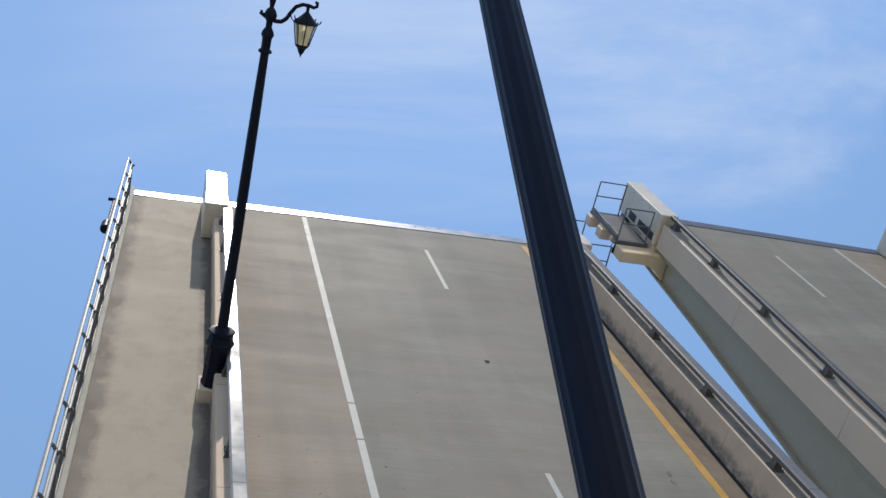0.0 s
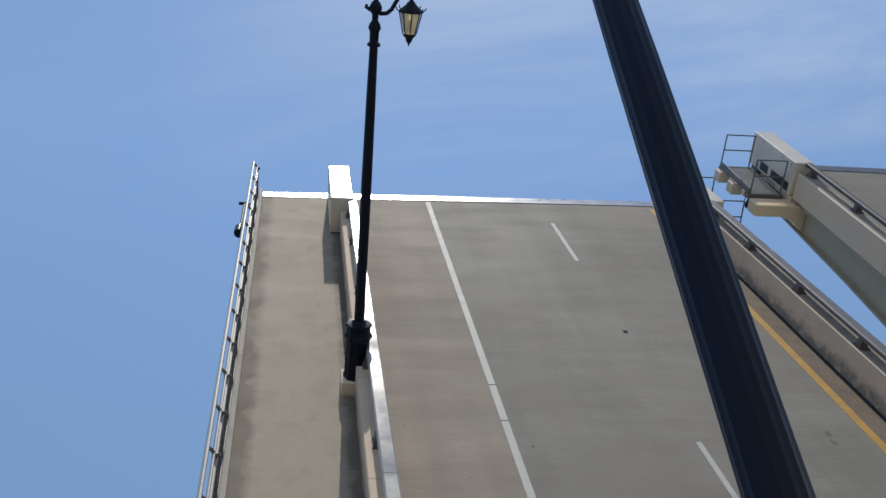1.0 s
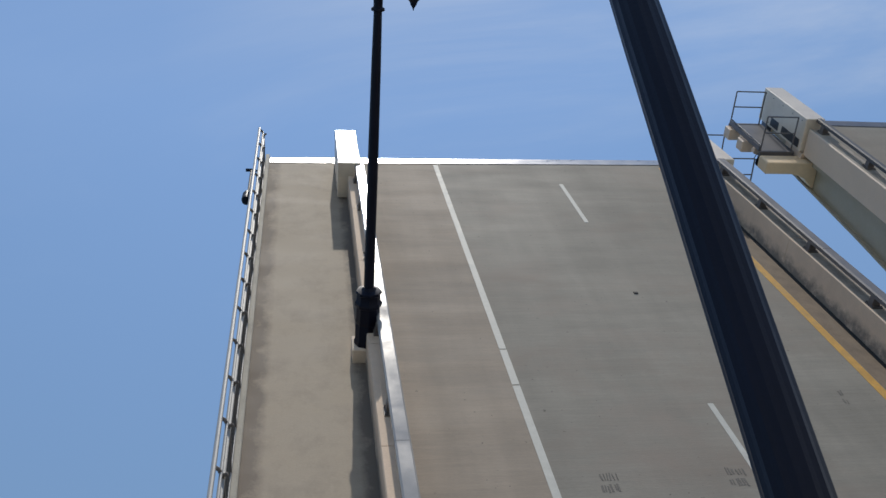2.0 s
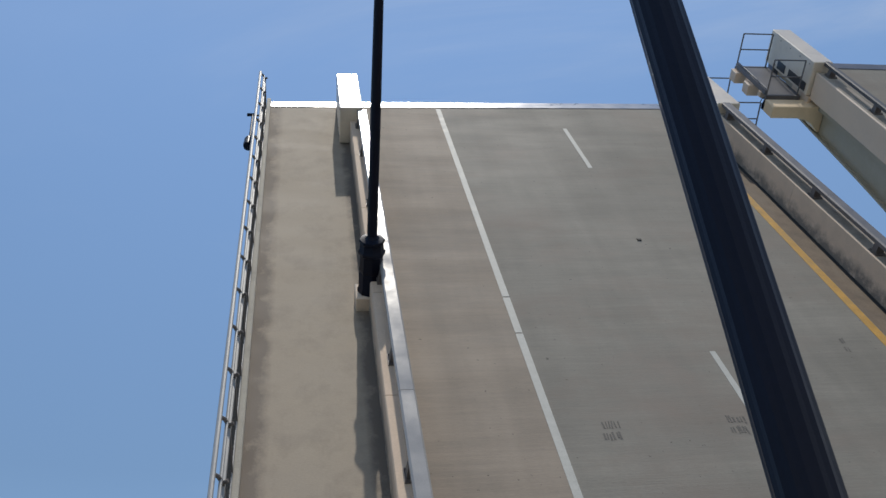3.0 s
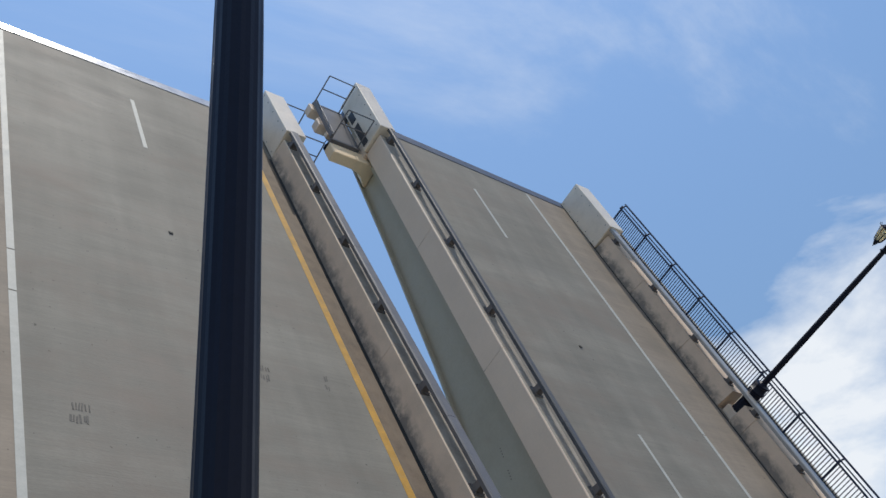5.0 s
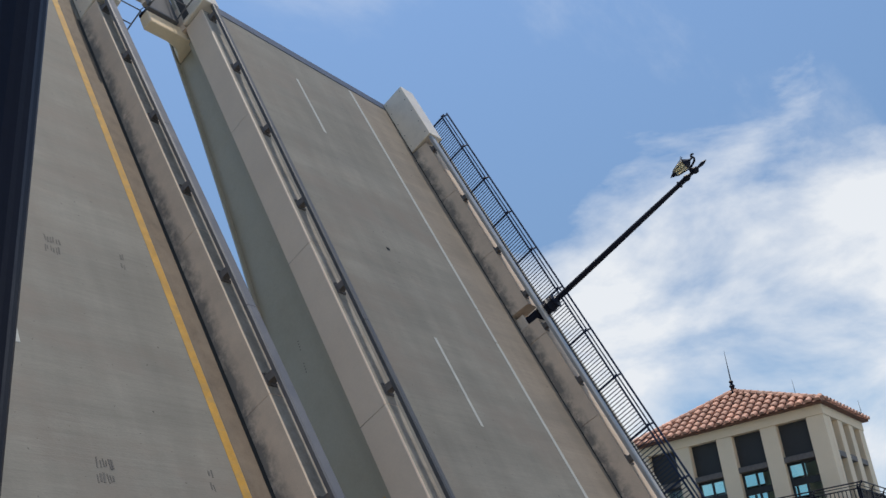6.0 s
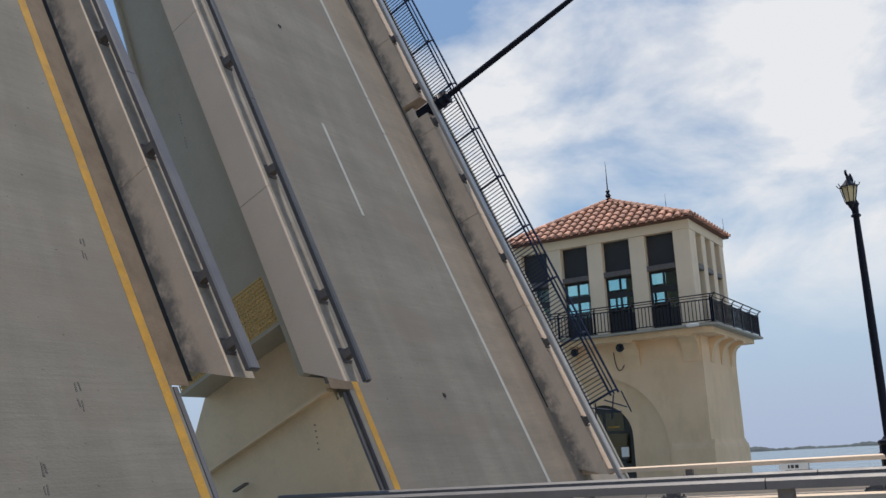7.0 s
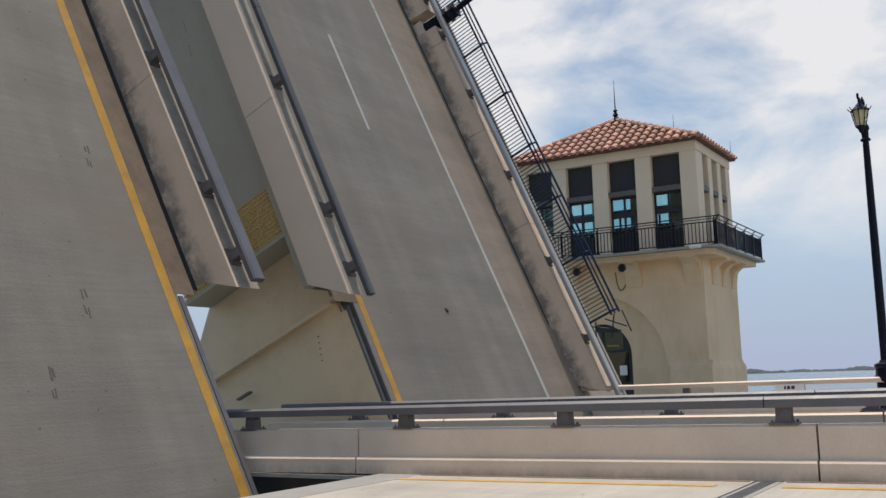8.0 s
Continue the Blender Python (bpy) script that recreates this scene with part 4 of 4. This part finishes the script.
# upper room: piers, lintel, sills, glazing on four sides
WIN_Y = [10.46, 12.14, 13.82, 15.50]
WIN_W = 1.08
edges = [TY0] + [e for y in WIN_Y for e in (y, y + WIN_W)] + [TY1]
for x in (TX0, TX1 - 0.45):
    for a, b in zip(edges[::2], edges[1::2]):
        bm = B()
        box(bm, x, x + 0.45, a, b, TFLOOR - 0.02, 9.06)
        bevelled(bm, 0.02)
        part("pier", bm, PILLAR, tower)
WIN_X = [34.75, 35.95, 37.15]
xe = [TX0 + 0.452] + [e for x in WIN_X for e in (x, x + 0.72)] + [TX1 - 0.452]
for y in (TY0, TY1 - 0.45):
    for a, b in zip(xe[::2], xe[1::2]):
        bm = B()
        box(bm, a, b, y, y + 0.45, TFLOOR - 0.02, 9.06)
        bevelled(bm, 0.015)
        part("pier", bm, PILLAR, tower)
bm = B()
box(bm, TX0 - 0.02, TX1 + 0.02, TY0 - 0.02, TY1 + 0.02, 9.062, TTOP)
part("lintel_band", bm, PILLAR, tower, "plain stucco band under the eaves")
bm = B()
box(bm, TX0 + 0.1, TX1 - 0.1, TY0 + 0.1, TY1 - 0.1, TFLOOR - 0.018, TFLOOR)
part("room_floor", bm, SHADE, tower)


def window(parent_m, w, label, open_top=False):
    """A tall opening in local (y across, z up): dark panel for the unlit void above, transom, four panes, solid apron.
    """
    t = new("window")
    t.parent, t.matrix_local = tower, parent_m
    t["label"] = label
    z0 = TFLOOR
    bm = B()
    if open_top:
        box(bm, 0.185, 0.193, 0.005, w - 0.005, z0 + 2.40, 9.055)
        part("fanlight", bm, PANE, t, "clear upper pane").visible_shadow = False
    else:
        # dark box painted as the unlit void behind the upper opening
        box(bm, 0.20, 0.30, 0.005, w - 0.005, z0 + 2.40, 9.055)
        part("louvre", bm, SHADE, t, "dark panel painted as the unlit void above the panes")
    bm = B()
    box(bm, -0.05, 0.30, 0.005, w - 0.005, z0 + 2.20, z0 + 2.398)
    bevelled(bm, 0.015)
    part("transom", bm, POSTM, t, "grey transom ledge")
    bm = B()
    box(bm, 0.16, 0.22, 0.005, w - 0.005, z0, z0 + 0.75)
    part("apron", bm, FRAME, t, "dark solid lower panel")
    bm = B()
    for y in (0.005, w / 2 - 0.035, w - 0.075):
        box(bm, 0.15, 0.23, y, y + 0.07, z0 + 0.75, z0 + 2.2)
    for z in (0.752, 1.42, 2.12):
        box(bm, 0.153, 0.227, 0.005, w - 0.005, z0 + z, z0 + z + (0.22 if z == 1.42 else 0.08))
    part("window_frame", bm, FRAME, t)
    for y in (0.075, w / 2 + 0.035):
        for z, h in ((0.84, 0.575), (1.645, 0.47)):
            bm = B()
            box(bm, 0.185, 0.193, y, y + w / 2 - 0.11, z0 + z, z0 + z + h)
            ob = part("pane", bm, PANE, t)
            ob.visible_shadow = False
    return t


for y in WIN_Y:
    window(Matrix.Translation((TX0 + 0.05, y, 0)), WIN_W, "tall dark window with teal panes")
    window(Matrix.Translation((TX1 - 0.05, y + WIN_W, 0)) @ Matrix.Rotation(math.pi, 4, "Z"), WIN_W, "tall dark window with teal panes", True)
for x in WIN_X:
    window(Matrix.Translation((x + 0.72, TY0 + 0.05, 0)) @ Matrix.Rotation(math.pi / 2, 4, "Z"), 0.72, "narrow dark window with teal panes")
    window(Matrix.Translation((x, TY1 - 0.05, 0)) @ Matrix.Rotation(-math.pi / 2, 4, "Z"), 0.72, "narrow dark window with teal panes")

# hipped roof
RX0, RX1, RY0, RY1, RZ, APEX = 33.68, 38.62, 9.62, 17.6, 9.44, Vector((36.1, 13.55, 11.10))
bm = B()
corners = [bm.verts.new(p) for p in ((RX0, RY0, RZ), (RX1, RY0, RZ), (RX1, RY1, RZ), (RX0, RY1, RZ))]
low = [bm.verts.new((v.co.x, v.co.y, RZ - 0.035)) for v in corners]
tip = bm.verts.new(APEX)
for i in range(4):
    j = (i + 1) % 4
    bm.faces.new((corners[i], corners[j], tip))
    bm.faces.new((corners[i], corners[j], low[j], low[i]))
bm.faces.new(low[::-1])
roof = part("roof", bm, PAN, tower, "low hipped roof laid with terracotta barrel tiles")
# one barrel tile, its length along local y, lying on z
bm = B()
NT = 6
rows_t = []
for yy, rr, zz in ((-0.02, 0.125, 0.050), (0.46, 0.100, 0.0)):
    rows_t.append([bm.verts.new((rr * math.cos(math.pi * k / NT), yy, zz + rr * 0.85 * math.sin(math.pi * k / NT))) for k in range(NT + 1)])
for k in range(NT):
    bm.faces.new((rows_t[0][k], rows_t[0][k + 1], rows_t[1][k + 1], rows_t[1][k]))
bm.faces.new(rows_t[0][::-1])
TILE_ME = mesh_of("roof_tile", bm, TILE, True)
sides = ((Vector((RX0, RY0, RZ)), Vector((RX0, RY1, RZ))), (Vector((RX1, RY0, RZ)), Vector((RX0, RY0, RZ))),
         (Vector((RX1, RY1, RZ)), Vector((RX1, RY0, RZ))), (Vector((RX0, RY1, RZ)), Vector((RX1, RY1, RZ))))
for si, (a, b) in enumerate(sides):
    along = (b - a).normalized()
    foot = a + along * (APEX - a).dot(along)
    rise = APEX - foot
    L, up = rise.length, rise.normalized()
    normal = along.cross(up)
    if normal.z < 0:
        normal = -normal
    length, apex_at = (b - a).length, (foot - a).length
    rest = B() if si > 1 else None
    cols = int(length / 0.33)
    for c in range(cols):
        u = (c + 0.5) * length / cols
        reach = L * (u / apex_at if u < apex_at else (length - u) / (length - apex_at))
        k = 0
        while k * 0.40 < reach - 0.12:
            jit = random.uniform(-0.008, 0.008)
            p = a + along * (u + jit) + up * (k * 0.40 - 0.05) + normal * 0.005
            m = Matrix((along if along.cross(up).z > 0 else -along, up, normal)).transposed().to_4x4()
            m.translation = p
            if rest is None:
                ob = again("roof_tile", TILE_ME, roof)
                ob.matrix_local = m
            else:
                tmp = bmesh.new(); tmp.from_mesh(TILE_ME)
                vs = {v: rest.verts.new(m @ v.co) for v in tmp.verts}
                for f in tmp.faces:
                    rest.faces.new([vs[v] for v in f.verts])
                tmp.free()
            k += 1
    if rest is not None:
        tagged(part("roof_tiles", rest, TILE, roof), kind="stuff")
for c in ((RX0, RY0), (RX1, RY0), (RX1, RY1), (RX0, RY1)):
    p0 = Vector((c[0], c[1], RZ + 0.06)); d = APEX + Vector((0, 0, 0.10)) - p0
    bm = B()
    k = int(d.length / 0.36)
    for i in range(k):
        rod(bm, p0 + d * (i / k), p0 + d * ((i + 1.12) / k), 0.105, 0.085, 8)
    part("hip_tiles", bm, TILE, roof, "line of ridge tiles along the hip")
bm = B()
lathe(bm, [(0.15, 11.10), (0.13, 11.24), (0.05, 11.28), (0.115, 11.40), (0.05, 11.50), (0.09, 11.58), (0.025, 11.66), (0.016, 12.2), (0.005, 12.85)], 10)
bmesh.ops.translate(bm, verts=bm.verts, vec=(APEX.x, APEX.y, 0))
part("finial", bm, IRON, roof, "dark turned finial with a tall spike", True)
for x, y, z in ((34.55, 10.75, 9.86), (38.5, 9.75, 9.5), (33.85, 17.3, 9.55)):
    bm = B()
    lathe(bm, [(0.05, z), (0.06, z + 0.07), (0.02, z + 0.12), (0.012, z + 0.2), (0.004, z + 0.75)], 8)
    bmesh.ops.translate(bm, verts=bm.verts, vec=(x, y, 0))
    part("lightning_rod", bm, IRON, roof)
# balcony railings
railing(Matrix.Identity(4), 33.05, 9.1, 17.6, 5.48, 1.35, 1, IRON, "black picket balcony railing with double top rail", "balcony_railing", "balcony railings", 0.12, tall=0.84)
railing(Matrix.Translation((0, 9.06, 0)) @ Matrix.Rotation(-math.pi / 2, 4, "Z"), 0.0, 33.15, 39.4, 5.48, 1.2, 1, IRON,
        "black picket balcony railing along the tower side", "balcony_railing", "balcony railings", 0.12, tall=0.84)
# horn speakers, floodlight and conduit on the tower front
for y in (12.5, 14.25):
    h = thing("horn_speaker", Matrix.Translation((33.42, y, 4.95)), "dark round horn speaker under the balcony", "loudspeaker", "horn speakers")
    bm = B()
    lathe(bm, [(0.05, 0), (0.06, 0.12), (0.15, 0.30), (0.155, 0.32), (0.12, 0.31), (0.03, 0.2)], 14)
    bmesh.ops.transform(bm, matrix=Matrix.Rotation(-math.pi / 2, 4, "Y") @ Matrix.Translation((0, 0, 0)), verts=bm.verts)
    part("horn", bm, FRAME, h, "dark flared horn", True)
    bm = B()
    rod(bm, (0, 0, 0), (0.02, 0, 0.34), 0.02)
    part("bracket", bm, STEEL, h)
fl = thing("floodlight", Matrix.Translation((33.0, 9.75, 5.36)), "small white floodlight on the balcony edge", "floodlight")
bm = B()
box(bm, -0.12, 0.04, -0.22, 0.22, 0.02, 0.14)
bevelled(bm, 0.03, 2)
part("housing", bm, SIGNW, fl)
cb = bpy.data.curves.new("conduit", "CURVE")
cb.dimensions, cb.bevel_depth = "3D", 0.015
sp = cb.splines.new("NURBS")
sp.points.add(4)
for q, co in zip(sp.points, ((33.95, 12.53, 4.95), (33.95, 12.63, 4.55), (33.96, 12.78, 4.2), (33.96, 13.03, 4.15), (33.96, 13.08, 4.9))):
    q.co = (*co, 1)
sp.use_endpoint_u = True
cable = new("conduit", cb)
cb.materials.append(IRON)
tagged(cable, "thin dark cable hanging on the tower wall", "cable")

# ---- small things on the bridges ----
bm = B()
box(bm, 25.40, 25.415, 5.05, 5.75, 0.72, 0.88)
sg = thing("sign", GRADE, "small white sign plate fixed to the barrier rail", "sign")
part("plate", bm, SIGNW, sg)
for y0, y1 in ((5.28, 5.36), (5.39, 5.46), (5.49, 5.53)):
    bm = B()
    box(bm, 25.393, 25.399, y0, y1, 0.76, 0.84)
    part("mark", bm, FRAME, sg)
bm = B()
box(bm, 25.42, 25.56, 5.2, 5.6, 0.70, 0.86)
part("bracket", bm, STEEL, sg)

# navigation light hung outside the left railing
nav = thing("navigation_light", LEFT, "dark navigation light hung outside the raised railing", "navigation light")
bm = B()
rod(bm, (-1.62, 21.4, 0.30), (-1.62, 23.6, 0.30), 0.03)
rod(bm, (-1.62, 23.5, 0.30), (-1.30, 23.5, 0.30), 0.03)
rod(bm, (-1.62, 22.0, 0.30), (-1.28, 22.0, 0.15), 0.025)
rod(bm, (-1.78, 23.55, 0.30), (-1.50, 23.55, 0.30), 0.05)
part("hanger", bm, IRON, nav)
bm = B()
lathe(bm, [(0.05, 0), (0.13, 0.05), (0.14, 0.2), (0.11, 0.35), (0.13, 0.45), (0.10, 0.6), (0.04, 0.64)], 12)
bmesh.ops.transform(bm, matrix=Matrix.Translation((-1.64, 21.1, 0.28)) @ Matrix.Rotation(-math.pi / 2, 4, "X"), verts=bm.verts)
part("lamp_body", bm, IRON, nav, "dark drum-shaped lamp body", True)

# ---- far shore ----
bm = B()
prev = None
for i in range(241):
    a = radians(70 + 30 * i / 240)
    r = 2100.0 + 250 * noise.noise(Vector((i * 0.05, 3.1, 0)))
    h = 4.0 + 5.5 * max(0.0, noise.noise(Vector((i * 0.09, 7.7, 0))) + 0.25) + 3.0 * noise.noise(Vector((i * 0.6, 1.2, 0)))
    ring = [bm.verts.new((math.sin(a) * (r + d), math.cos(a) * (r + d), z)) for d, z in ((0, -8.5), (8, -8.0 + 0.4 * max(h, 1.5)), (40, -8.0 + 1.0 * max(h, 1.5)), (160, -8.3))]
    if prev:
        for p, q, s, t_ in zip(prev, prev[1:], ring, ring[1:]):
            bm.faces.new((p, s, t_, q))
    prev = ring
shore = part("far_shore", bm, SHORE)
tagged(shore, "low dark wooded shoreline across the bay", "shoreline", kind="stuff")
